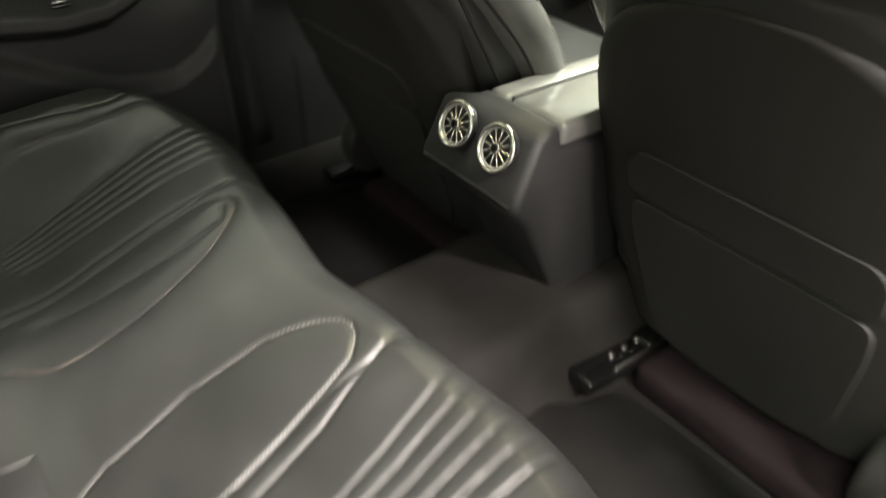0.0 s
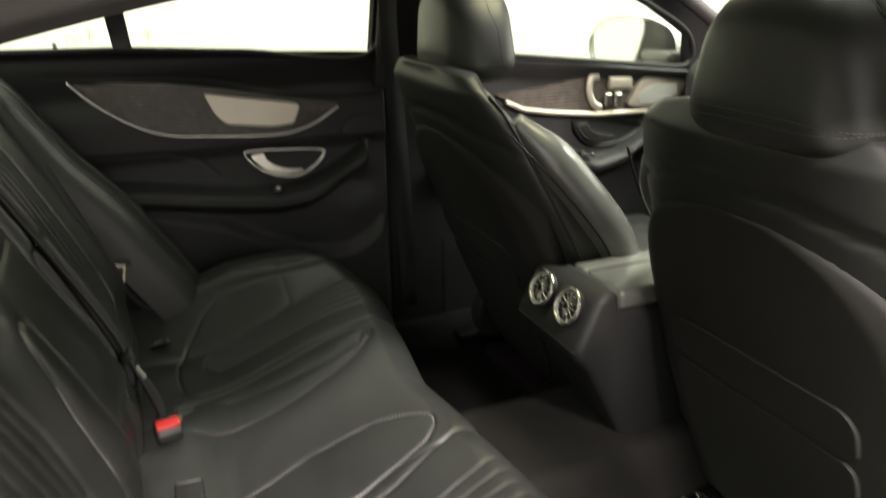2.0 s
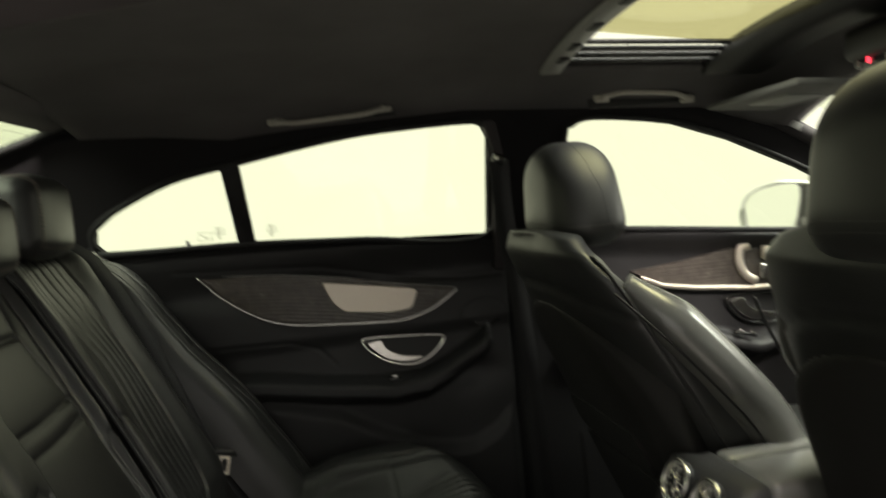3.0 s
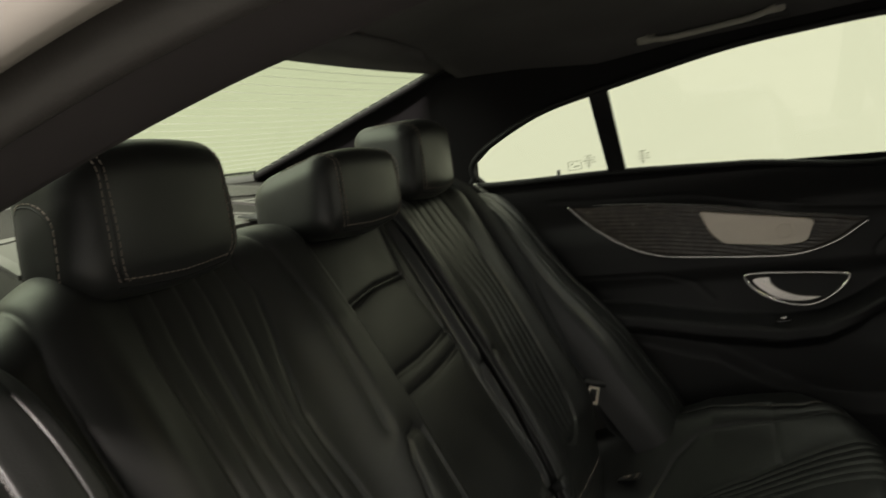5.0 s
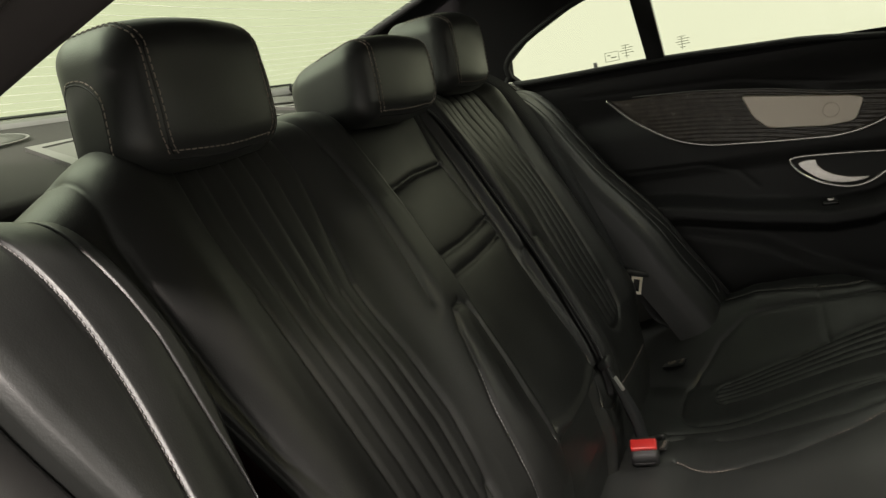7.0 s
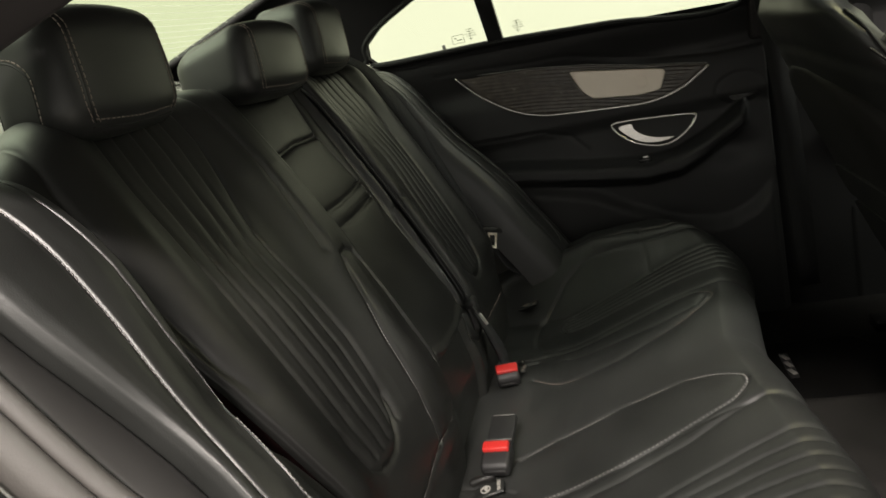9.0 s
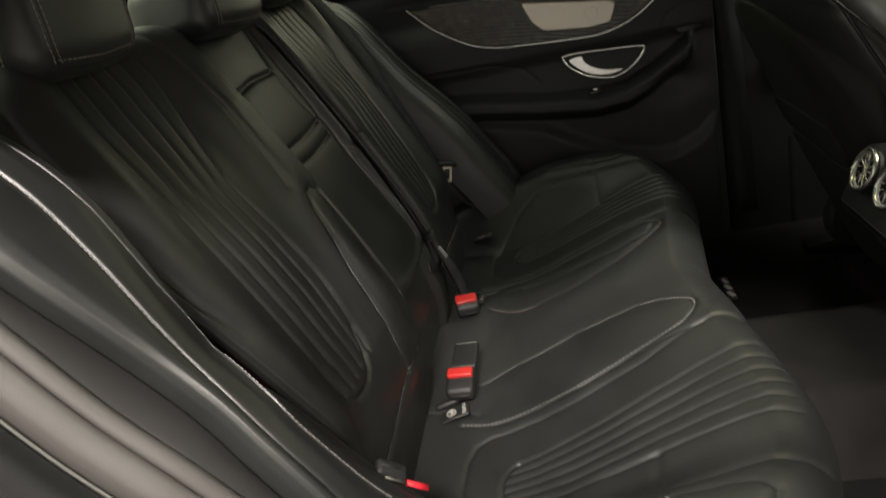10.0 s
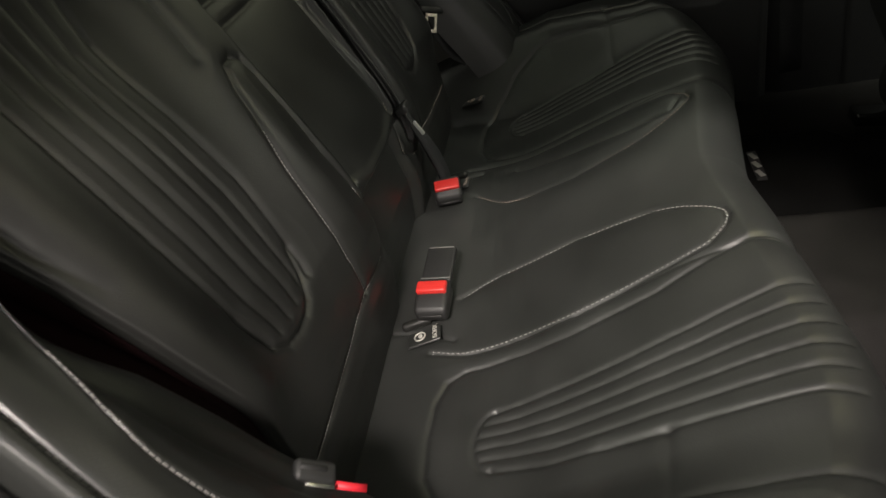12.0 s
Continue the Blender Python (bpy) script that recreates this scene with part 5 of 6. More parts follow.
    for s in (-1, 1):
        yr = yc * 1.03 + s * (0.230 if s * yc > 0 else 0.168)
        rl = part("rail", rbox(0.46, 0.042, 0.035, 0.006, 2, at=(1.04, yr, 0.045)), GLOSS, st)
        part("rail_cover", rbox(0.17, 0.050, 0.028, 0.006, 2, at=(0.750, yr, 0.042), turn=pose(0, 0, 0, 0, 6, 0)), GLOSS, rl)
        part("rail_edge", rbox(0.12, 0.006, 0.012, 0.002, 2, at=(0.785, yr - 0.022, 0.058)), CHROME, rl)
        for q in (0.745, 0.775, 0.805):
            part("bolt", rbox(0.012, 0.012, 0.008, 0.003, 2, at=(q, yr + 0.005, 0.060)), CHROME, rl)
    # round cover over the recliner on the door side
    so = 1 if yc > 0 else -1
    rc = [(0.062 * math.cos(a), 0.072 * math.sin(a)) for a in np.linspace(0, 2 * math.pi, 33)[:-1]]
    part("recliner_cover", plate(rc, lambda a, b: (0.828 + dx + a, yc + so * 0.246, 0.118 + b), (0, -so * 0.045, 0), 0.010), SHELL, st, "round plastic recliner cover")
    return st


front_seat(-0.336, 0.0, (0.85, 0.31), ((0.06, 0.30, 0.40, 0.47, 0.53, 0.60, 0.69, 0.76, 0.797), (0.24, 0.245, 0.24, 0.215, 0.155, 0.11, 0.085, 0.07, 0.04)), (0.672, 0.850, 0.0, -0.036, 0.170))
front_seat(0.352, -0.060, (0.787, 0.415), ((0.06, 0.30, 0.42, 0.484, 0.552, 0.63, 0.679, 0.731, 0.751, 0.797), (0.24, 0.240, 0.200, 0.198, 0.172, 0.140, 0.115, 0.090, 0.078, 0.05)), (0.571, 0.855, 0.04, -0.010, 0.152))

# ---------------- centre console ----------------
con = thing("centre_console", (0.9, 0.015, 0.15), "black centre console with padded lid and two round air vents", "centre console")
side = [(0.566, 0.345), (0.570, 0.362), (0.610, 0.446), (0.632, 0.457), (0.660, 0.458), (0.660, 0.418), (1.30, 0.42), (1.30, 0.02), (0.78, 0.02), (0.725, 0.09), (0.690, 0.170), (0.645, 0.240), (0.598, 0.312)]


def console_body():
    bm = bmesh.new()
    f = bm.faces.new([bm.verts.new((x, -0.094, z)) for x, z in side])
    ex = bmesh.ops.extrude_face_region(bm, geom=[f])
    bmesh.ops.translate(bm, vec=(0, 0.212, 0), verts=[v for v in ex["geom"] if isinstance(v, bmesh.types.BMVert)])
    bmesh.ops.recalc_face_normals(bm, faces=bm.faces)
    bmesh.ops.bevel(bm, geom=bm.edges[:], offset=0.012, segments=5, profile=0.5, affect="EDGES")
    for v in bm.verts:
        c = (v.co.y - 0.012) / 0.106
        v.co.y -= 0.040 * max(c, 0) * float(sstep(0.36, 0.27, v.co.z))
        v.co.y -= 0.022 * c * float(sstep(0.36, 0.15, v.co.z)) + 0.010 * c * float(sstep(0.42, 0.47, v.co.z))
        v.co.y -= 0.050 * max(c, 0) * float(sstep(0.34, 0.45, v.co.z)) * float(sstep(0.60, 0.64, v.co.x))
        v.co.x += 0.016 * c * c * float(sstep(0.70, 0.58, v.co.x))
        v.co.z -= 0.008 * c * c * float(sstep(0.43, 0.47, v.co.z))
    for q in bm.faces:
        q.smooth = True
    return bm


part("body", console_body(), PLASTIC, con)
for nm, w, y in (("lid", 0.108, -0.034), ("lid", 0.044, 0.0445)):
    part(nm, rbox(0.52, w, 0.036, 0.012, 5, at=(0.925, y, 0.434)), LEATHER_SHEEN, con, "padded black leather console lid")
part("lid_seam", rbox(0.50, 0.006, 0.01, 0.002, 2, at=(0.925, 0.0213, 0.445)), RUBBER_BLACK, con)


def round_vent(name, centre, axis, r, parent, n=12):
    """A round turbine air vent facing along axis."""
    ax = Vector(axis).normalized()
    M = Matrix.Translation(centre) @ ax.to_track_quat("Z", "Y").to_matrix().to_4x4()

    def put(bm):
        bmesh.ops.transform(bm, matrix=M, verts=bm.verts)
        return bm

    ring = [(r * math.cos(a), r * math.sin(a), 0.002) for a in np.linspace(0, 2 * math.pi, 49)[:-1]]
    v = part(name, put(sweep(ring, circle(0.0034, 8), side=(0, 0, 1), closed=True)), CHROME, parent, "round chrome air vent")
    ring2 = [(r * 0.86 * math.cos(a), r * 0.86 * math.sin(a), 0.0005) for a in np.linspace(0, 2 * math.pi, 49)[:-1]]
    part("inner_ring", put(sweep(ring2, circle(0.0016, 6), side=(0, 0, 1), closed=True)), GREY, v)
    disc = [(r * math.cos(a), r * math.sin(a)) for a in np.linspace(0, 2 * math.pi, 33)[:-1]]
    part("throat", put(plate(disc, lambda a, b: (a, b, -0.004), (0, 0, -0.006))), RUBBER_BLACK, v)
    hub = [(0.26 * r * math.cos(a), 0.26 * r * math.sin(a)) for a in np.linspace(0, 2 * math.pi, 21)[:-1]]
    part("hub", put(plate(hub, lambda a, b: (a, b, 0.005), (0, 0, -0.010), 0.0012)), CHROME, v)
    part("hub_cap", put(plate([(0.68 * a, 0.68 * b) for a, b in hub], lambda a, b: (a, b, 0.0062), (0, 0, -0.004), 0.0006)), GLOSS, v)
    for i in range(n):
        a = 2 * math.pi * i / n
        q = rbox(0.56 * r, 0.0024, 0.004, 0.0008, 1, at=(0.55 * r, 0, 0))
        bmesh.ops.rotate(q, cent=(0, 0, 0), matrix=Matrix.Rotation(a, 3, "Z"), verts=q.verts)
        part("blade", put(q), CHROME, v)
    return v


for y in (-0.040, 0.046):
    round_vent("air_vent", (0.5945, y, 0.4210), (-0.915, 0, 0.40), 0.0315, con)

# ---------------- dashboard ----------------
dash = thing("dashboard", (1.6, 0, 0.3), "black dashboard with lined wood trim and round chrome vents", "dashboard")
bm = rbox(0.40, 1.40, 0.42, 0.07, 6, at=(1.60, 0, 0.53))
part("body", bm, VINYL, dash)
part("trim_panel", rbox(0.03, 1.30, 0.115, 0.01, 3, at=(1.392, 0, 0.545)), WOOD, dash)
for i in range(7):
    part("trim_line", rbox(0.004, 1.29, 0.0018, 0, 1, at=(1.3758, 0, 0.502 + 0.014 * i)), BEAD, dash)
part("lower_strip", rbox(0.02, 1.30, 0.008, 0.003, 2, at=(1.380, 0, 0.482)), CHROME, dash)
for y in (-0.225, -0.075, 0.075, 0.225):
    round_vent("air_vent", (1.372, y, 0.572), (-1, 0, 0.12), 0.043, dash)
for s in (1, -1):
    ob = part("pillar_front", sweep(smooth_path([(1.16, s * 0.640, 1.005), (1.28, s * 0.660, 0.945), (1.5, s * 0.690, 0.825), (1.78, s * 0.715, 0.67)], 20), circle(0.026, 12, 0.022)), PILLAR)
    tagged(ob, "dark covered windscreen pillar", "pillar", kind="structure")
ob = part("pillar_label", rbox(0.030, 0.003, 0.018, 0.001, 2, at=(1.235, 0.624, 0.966), turn=pose(0, 0, 0, 0, 27, 4)), GREY)
tagged(ob, "small pale label on the windscreen pillar", "label", kind="structure")
ws = part("window_4", plate([(1.22, -0.60), (1.22, 0.60), (1.80, 0.66), (1.80, -0.66)], lambda a, b: (a, b, 1.04 - 0.55 * (a - 1.22)), (0, 0, 0.004)), GLASS)
ws.visible_shadow = False
tagged(ws, "clear sloping windscreen", "windscreen", kind="structure")
wf = part("wall_front", plate([(-0.8, -0.0), (0.8, 0.0), (0.8, 0.74), (-0.8, 0.74)], lambda a, b: (1.84, a, b), (0.03, 0, 0)), PLASTIC)
tagged(wf, "bulkhead closing the front of the cabin", "bulkhead", kind="structure")

# ---------------- roof details ----------------
for nm, a, b in (("grab_handle", (0.053, 0.575, 1.060), (0.273, 0.575, 1.072)), ("grab_handle", (0.747, 0.575, 1.056), (0.945, 0.575, 1.040))):
    gh = thing(nm, a, "pale grey folded roof grab handle", "grab handle", "grab handles")
    a, b = np.array(a), np.array(b)
    dn = np.array([0, -0.004, -0.008]) if a[0] < 0.5 else np.array([0, -0.016, 0.010])
    pts = smooth_path([a, a + 0.10 * (b - a) + 0.6 * dn, a + 0.25 * (b - a) + dn, a + 0.75 * (b - a) + dn, a + 0.9 * (b - a) + 0.6 * dn, b], 40)
    part("grip", sweep(pts, circle(0.0072, 10, 0.0055), scale=1 + 0.55 * sstep(0.72, 0.95, np.abs(np.linspace(-1, 1, 40)))), HANDLE, gh)
    for q in (a, b):
        part("mount", rbox(0.034, 0.012, 0.018, 0.005, 3, at=q + np.array([0, 0.004, 0.001])), HANDLE, gh)
    part("recess", rbox(float(b[0] - a[0]) + 0.05, 0.010, 0.030, 0.004, 3, at=(a + b) / 2 + np.array([0, 0.020, 0.004])), PLASTIC, gh)

sr = thing("sunroof", (0.8, 0, 1.12), "open sunroof blind with grey frame and tinted roof glass", "sunroof")
zr = lambda x, y: float(roof_z(x, y))
part("rear_rail", sweep([(0.590, y, zr(0.59, min(abs(y), 0.46)) - 0.004) for y in np.linspace(-0.47, 0.47, 30)], [(-0.020, -0.005), (0.020, -0.005), (0.022, 0.012), (-0.022, 0.012)], side=(1, 0, 0)), GREY, sr, "pale grey rear rail of the sunroof frame")
for y in (-0.32, -0.12, 0.08, 0.22, 0.33, 0.40):
    part("rail_slot", rbox(0.018, 0.045, 0.006, 0.002, 2, at=(0.593, y, zr(0.59, y) - 0.0085)), RUBBER_BLACK, sr)
for s in (1, -1):
    part("side_rail", sweep([(x, s * 0.456, 1.119 - 0.058 * (x - 0.6)) for x in np.linspace(0.60, 1.02, 14)], circle(0.005, 8)), CHROME, sr, "bright side rail of the sunroof")
    for i in range(4):
        part("side_slat", rbox(0.42, 0.018, 0.007, 0.002, 2, at=(0.81, s * (0.438 - 0.026 * i), 1.104 + 0.006 * i), turn=pose(0, 0, 0, 0, 3.3, 0)), RUBBER_BLACK, sr)
part("front_rail", sweep([(1.03, y, zr(1.03, min(abs(y), 0.46)) - 0.002) for y in np.linspace(-0.47, 0.47, 30)], [(-0.115, 0.0), (0.02, -0.006), (0.02, 0.03), (-0.115, 0.03)], side=(1, 0, 0)), RUBBER_BLACK, sr)
rg = part("roof_glass", plate([(0.60, -0.345), (0.915, -0.345), (0.915, 0.345), (0.60, 0.345)], lambda a, b: (a, b, 1.140 - 0.13 * (a - 0.69)), (0, 0, 0.005)), ROOFGLASS, sr)
rg.visible_shadow = False
sr.location.x += 0.009

vs = thing("sun_visor", (1.13, 0.38, 1.05), "pale grey fabric sun visor folded up", "sun visor", "sun visors")
part("flap", rbox(0.165, 0.32, 0.014, 0.006, 4, at=(1.075, 0.425, 1.012), turn=pose(0, 0, 0, 0, 4, 0)), VISOR, vs)
part("mirror_cover", rbox(0.08, 0.13, 0.004, 0.002, 2, at=(1.075, 0.425, 1.0035), turn=pose(0, 0, 0, 0, 4, 0)), GREY, vs)
copy_thing(vs, pose(1.13, -0.38, 1.05))
oc = thing("overhead_console", (1.13, 0, 1.09), "black overhead lamp console with red indicator", "overhead console")
part("body", rbox(0.16, 0.26, 0.06, 0.02, 4, at=(1.10, 0.06, 1.055)), PLASTIC, oc)
part("switch_bar", rbox(0.030, 0.22, 0.022, 0.006, 3, at=(1.045, 0.06, 1.024)), GLOSS, oc)
part("indicator", rbox(0.004, 0.005, 0.010, 0.001, 1, at=(1.029, 0.134, 1.024)), REDLED, oc)
# little grey bars modelled as the white glints on the switches
for y in (0.156, 0.094, 0.060, 0.024):
    part("switch_glint", rbox(0.004, 0.0025, 0.010, 0.0008, 1, at=(1.029, y, 1.021)), GREY, oc)
part("lamp_lens", rbox(0.04, 0.05, 0.006, 0.002, 2, at=(1.08, 0.04, 1.0245)), GREY, oc)

# ---------------- shelf fittings ----------------
for s in (-1, 1):
    sg = thing("shelf_speaker", (-0.755, s * 0.335, 0.895), "oval grey speaker grille with thin bright rim on the shelf", "speaker", "shelf speakers")
    sh = lambda x, y: 0.812 + 0.2 * (-0.33 - x) - 0.01 * (y / 0.6) ** 2
    ring = [(-0.755 + 0.073 * math.cos(a), s * 0.335 + 0.13 * math.sin(a)) for a in np.linspace(0, 2 * math.pi, 49)[:-1]]
    part("rim", sweep([(x, y, sh(x, y) + 0.004) for x, y in ring], circle(0.0014, 6), side=(0, 0, 1), closed=True), BEAD, sg)
    part("grille", plate(ring, lambda a, b: (a, b, sh(a, b) + 0.004), (0, 0, -0.004)), GRILLE, sg)
    for i in range(-9, 10):
        w = 0.13 * math.sqrt(1 - (i / 10.2) ** 2)
        x = -0.755 + 0.0068 * i
        part("grille_bar", sweep([(x, s * 0.335 + w * t, sh(x, s * 0.335 + w * t) + 0.0045) for t in np.linspace(-0.96, 0.96, 8)], circle(0.0012, 6), side=(0, 0, 1)), GRILLE, sg)
for y, k in ((-0.28, 1), (0.04, -1), (0.28, -1)):
    bo = thing("belt_outlet", (-0.56, y, 0.86), "pale framed seat belt outlet in the parcel shelf", "belt outlet", "belt outlets")
    fr = [(-0.637, y - k * 0.013), (-0.647, y + k * 0.08), (-0.48, y + k * 0.08), (-0.48, y - k * 0.082)]
    inn = [(-0.618, y - k * 0.006), (-0.632, y + k * 0.066), (-0.495, y + k * 0.066), (-0.495, y - k * 0.058)]
    part("frame", holed(fr, [inn], lambda a, b: (a, b, sh(a, b) + 0.005), (0, 0, -0.005)), BEAD, bo)
    part("cover", plate(inn, lambda a, b: (a, b, sh(a, b) + 0.003), (0, 0, -0.003)), GRILLE, bo)
    part("webbing", rbox(0.10, 0.044, 0.002, 0, 1, at=(-0.45, y, 0.846), turn=pose(0, 0, 0, 0, 12, 0)), WEBBING, bo)

ob = part("rear_ledge", rbox(0.006, 1.19, 0.020, 0.002, 2, at=(-0.862, 0, 0.9205)), VISOR)
tagged(ob, "pale ledge along the foot of the rear window", "trim", kind="structure")
ob = part("rear_glass_foot", rbox(0.008, 1.19, 0.005, 0.002, 2, at=(-0.862, 0, 0.9335)), RUBBER_BLACK)
tagged(ob, "black seal along the foot of the rear window", "window seal", kind="structure")

# ---------------- belts and buckles ----------------
def buckle(at, turn, strap, front):
    b = thing("belt_buckle", at, "black seat belt buckle with red release button on the seat", "belt buckle", "rear belt buckles")
    M = Matrix.Translation(at) @ turn

    def put(bm):
        bmesh.ops.transform(bm, matrix=M, verts=bm.verts)
        return bm
    case = rbox(0.043, front + 0.020, 0.030, 0.007, 4, at=(0, 0.010 - front / 2, 0))
    for v in case.verts:
        v.co.z -= 0.35 * max(0.0, -v.co.y - 0.004) * (1 if v.co.z > 0 else 0)
    part("case", put(case), PLASTIC, b)
    part("slot", put(rbox(0.030, 0.004, 0.006, 0.001, 1, at=(0, 0.0008 - front, -0.004))), RUBBER_BLACK, b)
    part("red_button", put(rbox(0.039, 0.018, 0.011, 0.003, 3, at=(0, 0.004, 0.0125))), RED, b, "red plastic release button")
    if strap > 0.03:
        part("strap", put(rbox(0.040, strap, 0.010, 0.003, 2, at=(0, 0.022 + strap / 2, 0.001))), PLASTIC, b)
        part("strap_edge", put(rbox(0.040, 0.003, 0.0022, 0.0008, 1, at=(0, 0.026, 0.0066))), GREY_DIM, b)
        part("strap_end", put(rbox(0.034, 0.003, 0.0022, 0.0008, 1, at=(0, 0.019 + strap, 0.0066))), GREY_DIM, b)


buckle((-0.046, -0.137, 0.254), pose(0, 0, 0, 10, 0, -3), 0.062, 0.030)
buckle((-0.062, 0.126, 0.252), pose(0, 0, 0, 30, 0, 10), 0.0, 0.018)


def tongue(at, turn, label):
    b = thing("belt_tongue", at, label, "belt tongue", "belt tongues")
    M = Matrix.Translation(at) @ turn

    def put(bm):
        bmesh.ops.transform(bm, matrix=M, verts=bm.verts)
        return bm
    part("grip", put(rbox(0.050, 0.012, 0.013, 0.005, 4, at=(0, 0, 0.014))), PLASTIC, b)
    part("grip_side", put(rbox(0.009, 0.012, 0.030, 0.004, 3, at=(0.024, 0, 0.026))), PLASTIC, b)
    part("metal_plate", put(holed([(-0.011, 0.010), (0.011, 0.010), (0.011, -0.027), (-0.011, -0.027)], [[(-0.0065, 0.002), (0.0065, 0.002), (0.0065, -0.021), (-0.0065, -0.021)]], lambda a, c: (a, -0.0015, c), (0, 0.003, 0))), STEEL, b, "bright metal tongue")
    return b


tongue((-0.110, 0.500, 0.412), pose(0, 0, 0, -14, 20, 28), "black belt tongue with bright metal plate on the far seat")
fb = thing("rear_seat_belt", (-0.11, 0.505, 0.45), "black webbing seat belt lying along the far backrest", "seat belt")
p = smooth_path([(-0.36, 0.47, 0.868), (-0.30, 0.488, 0.815), (-0.235, 0.500, 0.69), (-0.170, 0.504, 0.545), (-0.122, 0.514, 0.43), (-0.090, 0.522, 0.345), (-0.06, 0.525, 0.315)], 50)
part("webbing", sweep(p, [(-0.022, -0.0009), (0.022, -0.0009), (0.022, 0.0009), (-0.022, 0.0009)], side=(0.35, 0.9, 0.15)), WEBBING, fb)
cb = thing("centre_seat_belt", (-0.1, 0.145, 0.4), "black webbing belt lying in the gap beside the folded armrest", "seat belt")
line = [backrest(np.array(0.146), np.array(z)) + 0.001 * NB for z in (0.86, 0.80, 0.72, 0.64, 0.56, 0.48, 0.42)]
p = smooth_path(line + [np.array((-0.098, 0.143, 0.372)), np.array((-0.084, 0.146, 0.335)), np.array((-0.070, 0.150, 0.285)), np.array((-0.066, 0.150, 0.240))], 70)
part("webbing", sweep(p, [(-0.0055, -0.0011), (0.0055, -0.0011), (0.0055, 0.0011), (-0.0055, 0.0011)], side=(0.30, 0.93, 0.15), scale=1 + 1.3 * sstep(46, 60, np.arange(70))), WEBBING, cb)
# pale line laid on as the light along the webbing's edge
part("edge_highlight", sweep(p[:50] + 0.0016 * NB + np.array((0, -0.0050, 0)), circle(0.0007, 6)), GREY_DIM, cb)
part("stop_button", rbox(0.010, 0.005, 0.026, 0.002, 2, at=(-0.090, 0.146, 0.356), turn=pose(0, 0, 0, 0, -24, 10)), GREY, cb, "small grey stop clip")
part("guide", rbox(0.020, 0.026, 0.014, 0.004, 3, at=(-0.104, 0.140, 0.394), turn=pose(0, 0, 0, 0, -26, 0)), PLASTIC, cb)

nt = thing("near_belt_tongue", (-0.043, -0.518, 0.392), "dark belt tongue in the gap beside the near backrest", "belt tongue")
ux = Vector((0.66, 0.34, -0.66)).normalized()
uz = Vector((0.75, -0.2, 0.65))
uy = uz.cross(ux).normalized()
uz = ux.cross(uy)
M = Matrix.Translation((-0.047, -0.520, 0.402)) @ Matrix((ux, uy, uz)).transposed().to_4x4()
for nm, bm, m in (("grip", rbox(0.034, 0.018, 0.011, 0.005, 4), PLASTIC), ("metal_edge", rbox(0.024, 0.004, 0.005, 0.0015, 2, at=(0.004, -0.010, 0.001)), CHROME), ("slot", rbox(0.022, 0.005, 0.003, 0.001, 1, at=(-0.003, 0.002, 0.0048)), RUBBER_BLACK)):
    bmesh.ops.transform(bm, matrix=M, verts=bm.verts)
    part(nm, bm, m, nt)
part("red_tab", sweep([(-0.036, -0.519, 0.386), (-0.026, -0.514, 0.376), (-0.018, -0.510, 0.369)], [(-0.0030, -0.0008), (0.0030, -0.0008), (0.0030, 0.0008), (-0.0030, 0.0008)], side=(0.3, 0.8, 0.3)), REDTAB, nt, "bright red ribbon tab")

# ---------------- child seat anchor tags ----------------
for s in (-1, 1):
    for yv in (0.184, 0.475):
        tg = thing("anchor_tag", (-0.062, s * yv, 0.215), "black leather flap with round anchor mark and word label", "anchor tag", "child seat anchor tags")
        z0 = float(cushion(np.array(-0.062), np.array(s * yv))[2])
        sl = math.degrees(math.atan(0.22))
        R = pose(-0.062, s * yv, z0 + 0.0055, 0, -sl, -8 * s)

        def put(bm):
            bmesh.ops.transform(bm, matrix=R, verts=bm.verts)
            return bm
        part("flap", put(rbox(0.044, 0.026, 0.004, 0.002, 3, at=(0.006, -0.003, 0))), LEATHER, tg)
        part("fold", put(rbox(0.040, 0.012, 0.012, 0.005, 4, at=(-0.004, 0.026, 0.002))), LEATHER_SHADED, tg)
        part("button_ring", put(sweep([(0.0070 * math.cos(a) + 0.001, 0.0070 * math.sin(a) - 0.002, 0.0026) for a in np.linspace(0, 2 * math.pi, 25)[:-1]], circle(0.0011, 6), side=(0, 0, 1), closed=True)), WHITE if s < 0 else THREAD_DIM, tg, "pale round anchor mark")
        part("button_dot", put(plate([(0.0028 * math.cos(a), 0.0036 * math.sin(a)) for a in np.linspace(0, 2 * math.pi, 13)[:-1]], lambda a, b: (a + 0.002, b - 0.002, 0.0035), (0, 0, -0.001))), WHITE if s < 0 else THREAD_DIM, tg)
        cu = bpy.data.curves.new("word", "FONT")
        cu.body, cu.size, cu.align_x, cu.align_y, cu.extrude = "ISOFIX", 0.0085, "CENTER", "CENTER", 0.0003
        tx = new("word_label", cu)
        dg = bpy.context.evaluated_depsgraph_get()
        me = bpy.data.meshes.new_from_object(tx.evaluated_get(dg))
        bpy.data.objects.remove(tx)
        bm = bmesh.new()
        bm.from_mesh(me)
        bmesh.ops.transform(bm, matrix=pose(0.0215, -0.001, 0.0026, 0, 0, 90), verts=bm.verts)
        part("word_label", put(bm), WHITE if s < 0 else THREAD_DIM, tg, "pale printed word label")

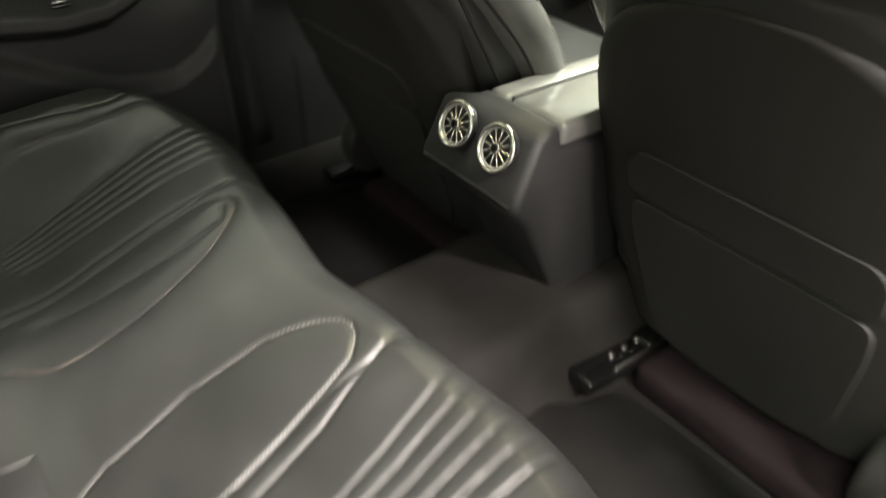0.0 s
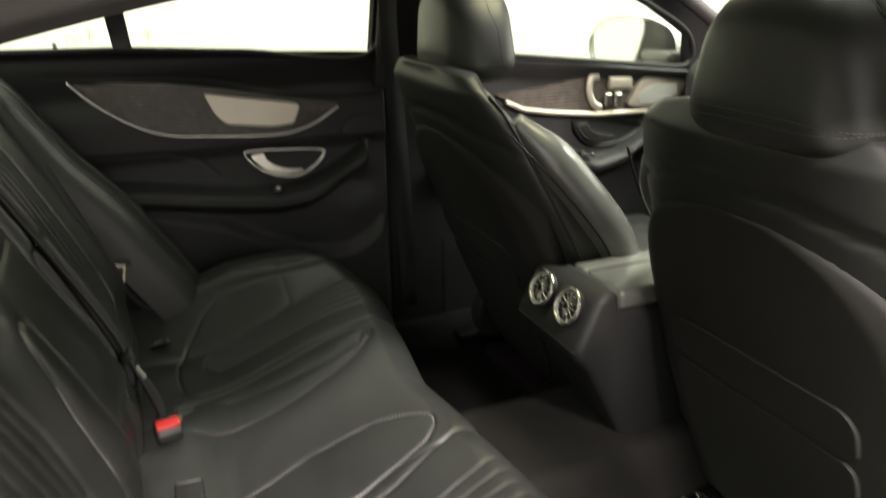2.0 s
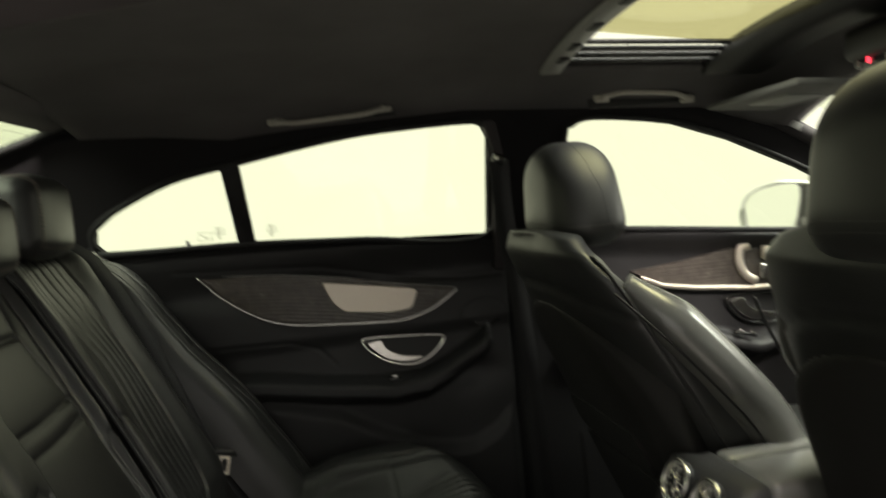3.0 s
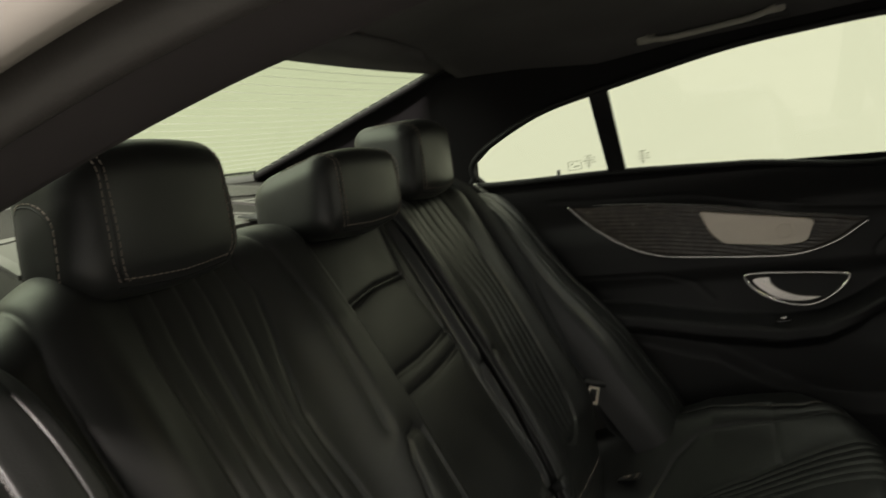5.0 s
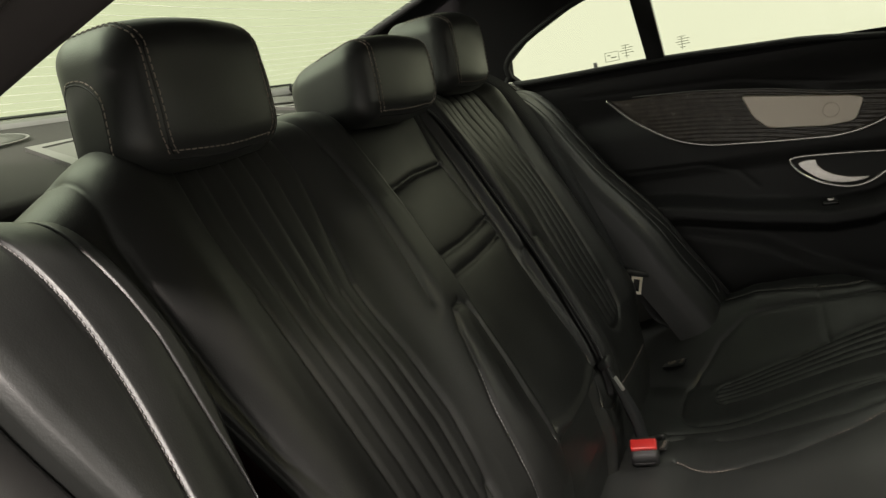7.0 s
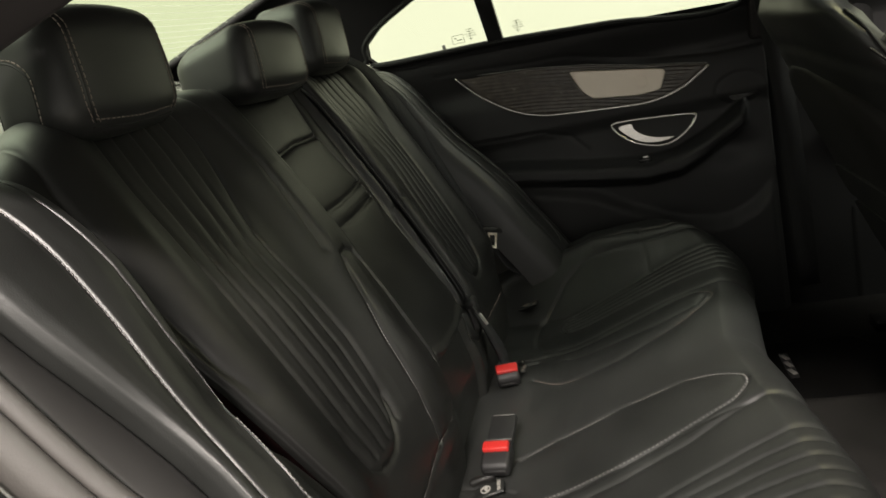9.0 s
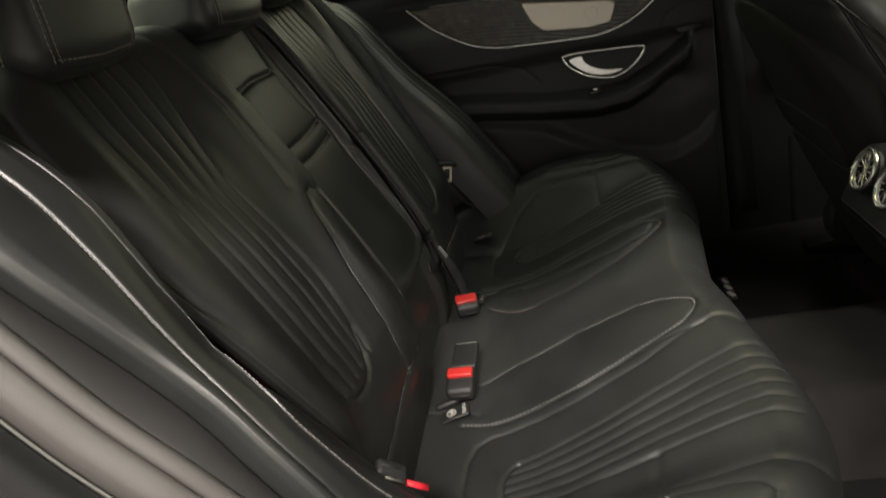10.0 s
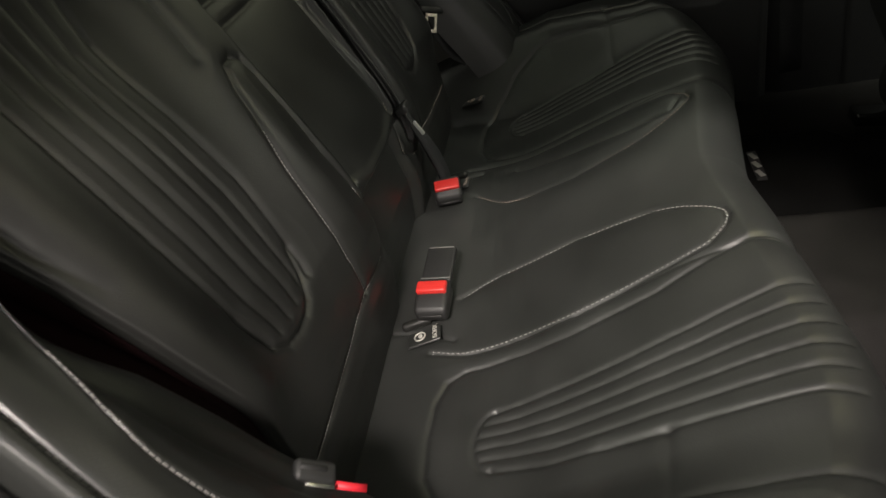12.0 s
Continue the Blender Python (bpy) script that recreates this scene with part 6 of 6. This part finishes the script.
# ---------------- floor mats ----------------
for s in (-1, 1):
    fm = thing("floor_mat", (0.55, s * 0.40, 0.012), "black carpet floor mat in the rear footwell", "floor mat", "rear floor mats")
    out = rounded([(0.33, s * 0.155), (0.565, s * 0.160), (0.625, s * 0.166), (0.660, s * 0.208), (0.715, s * 0.215), (0.735, s * 0.240), (0.745, s * 0.515), (0.70, s * 0.53), (0.655, s * 0.545), (0.62, s * 0.60), (0.33, s * 0.60)], 0.025, 6)
    part("carpet", plate(out, lambda a, b: (a, b, 0.026), (0, 0, -0.014), 0.003), MATBLACK, fm)
    part("binding", sweep([(a, b, 0.022) for a, b in out], circle(0.0035, 6), side=(0, 0, 1), closed=True), RUBBER_BLACK, fm)
    ty = s * 0.48
    lb = part("logo_tab", rbox(0.018, 0.112, 0.004, 0.001, 1, at=(0.466, ty, 0.0275)), PLASTIC, fm, "dark logo tab with pale bars")
    for i in range(3):
        part("bar", rbox(0.010, 0.024, 0.002, 0.0005, 1, at=(0.466, ty + (i - 1) * 0.034, 0.0298), turn=pose(0, 0, 0, 0, 0, 20)), WHITE, lb)
ob = part("sill_plate", rbox(0.34, 0.034, 0.005, 0.002, 2, at=(0.93, -0.672, 0.084)), STEEL)
tagged(ob, "pale brushed metal plate on the front door sill", "sill plate", kind="structure")
# raised carpet under the front seats, reddish light put into its colour
for s, dx in ((-1, 0.0), (1, -0.06)):
    ob = part("carpet_step", rbox(0.17, 0.33, 0.06, 0.018, 4, at=(0.855 + dx, s * 0.365, 0.02)), REDLIT_CARPET)
    tagged(ob, "raised carpet under the front seat", "carpet", kind="structure")

# ---------------- near door seal and body edge ----------------
strips = ((0.0, 0.688, -0.024, -0.016, SILLTRIM, "sill_trim_right", "dark plastic trim along the door opening", 0.004),
          (0.690, 0.7065, -0.014, -0.016, RUBBER, "door_seal_right", "grey rubber seal along the door opening", 0.006),
          (0.708, 0.727, -0.016, -0.026, RUBBER, "door_seal_lip", "thin rubber lip of the door seal", 0.006))
ext = np.vstack([AXB, AXB[-1] + np.array([[0.03, 0, -0.045], [0.05, 0, -0.09], [0.07, 0, -0.16], [0.09, 0, -0.22]])])
Te = np.gradient(ext, axis=0)
Te /= np.linalg.norm(Te, axis=1)[:, None]
Ne = np.stack([-Te[:, 2], 0 * Te[:, 0], Te[:, 0]], axis=1)
Ne *= np.sign(Ne[:, 0:1] + 0.7 * Ne[:, 2:3])
# the trim starts at the bolster's rounded edge
rim = np.r_[OUTER, np.full(len(ext) - len(OUTER), OUTER[-1])] + 0.002
for y0, y1, n0, n1, m, nm, lb, crown in strips:
    P = []
    for k in range(len(ext)):
        row = []
        for t in np.linspace(0, 1, 14):
            nn = n0 + (n1 - n0) * t + crown * math.sin(math.pi * t) ** 0.7
            q = ext[k] + nn * Ne[k]
            ya = y0 or rim[k]
            row.append((q[0], -(ya + (y1 - ya) * t), q[2]))
        P.append(row)
    P = np.array(P)
    Q = P - 0.04 * Ne[:, None, :]
    ob = part(nm, grid(P, Q), m)
    tagged(ob, lb, "door seal", kind="structure")
# body flange with bolts and the lock plate below the seal
P = []
for k in range(len(ext)):
    P.append([tuple(ext[k] + nn * Ne[k] + np.array([0, -y - 0.026, 0])) for y, nn in ((0.705, -0.040), (0.710, -0.075), (0.722, -0.080), (0.765, -0.085), (0.777, -0.080), (0.79, -0.10), (0.82, -0.16))])
P = np.array(P)
ob = part("body_flange", grid(P, P - 0.02 * Ne[:, None, :]), FLANGE)
tagged(ob, "dark painted door frame of the car body", "body edge", kind="structure")
ob = part("flange_strip", sweep(np.array([ext[k] - 0.077 * Ne[k] + np.array([0, -0.794, 0]) for k in range(6, len(ext))]), circle(0.003, 8)), PILLAR)
tagged(ob, "thin pale bead along the door frame", "trim", kind="structure")
ob = part("seal_bead", sweep(np.array([ext[k] - 0.034 * Ne[k] + np.array([0, -0.7325, 0]) for k in range(6, len(ext))]), circle(0.0012, 8)), BEAD)
tagged(ob, "thin bright bead beside the door seal", "trim", kind="structure")
lk = thing("lock_striker", (0.0, -0.78, 0.40), "black door lock striker plate with two bolts", "lock striker")
q = ext[48] - 0.072 * Ne[48] + np.array([0, -0.762, 0])
part("plate", rbox(0.05, 0.04, 0.075, 0.008, 3, at=q, turn=pose(0, 0, 0, 0, -33, 0)), GLOSS, lk)
for d in (-0.022, 0.022):
    part("bolt", rbox(0.014, 0.014, 0.014, 0.005, 3, at=q + d * np.array([-0.547, 0, 0.837]) + 0.028 * Ne[48]), STEEL, lk)
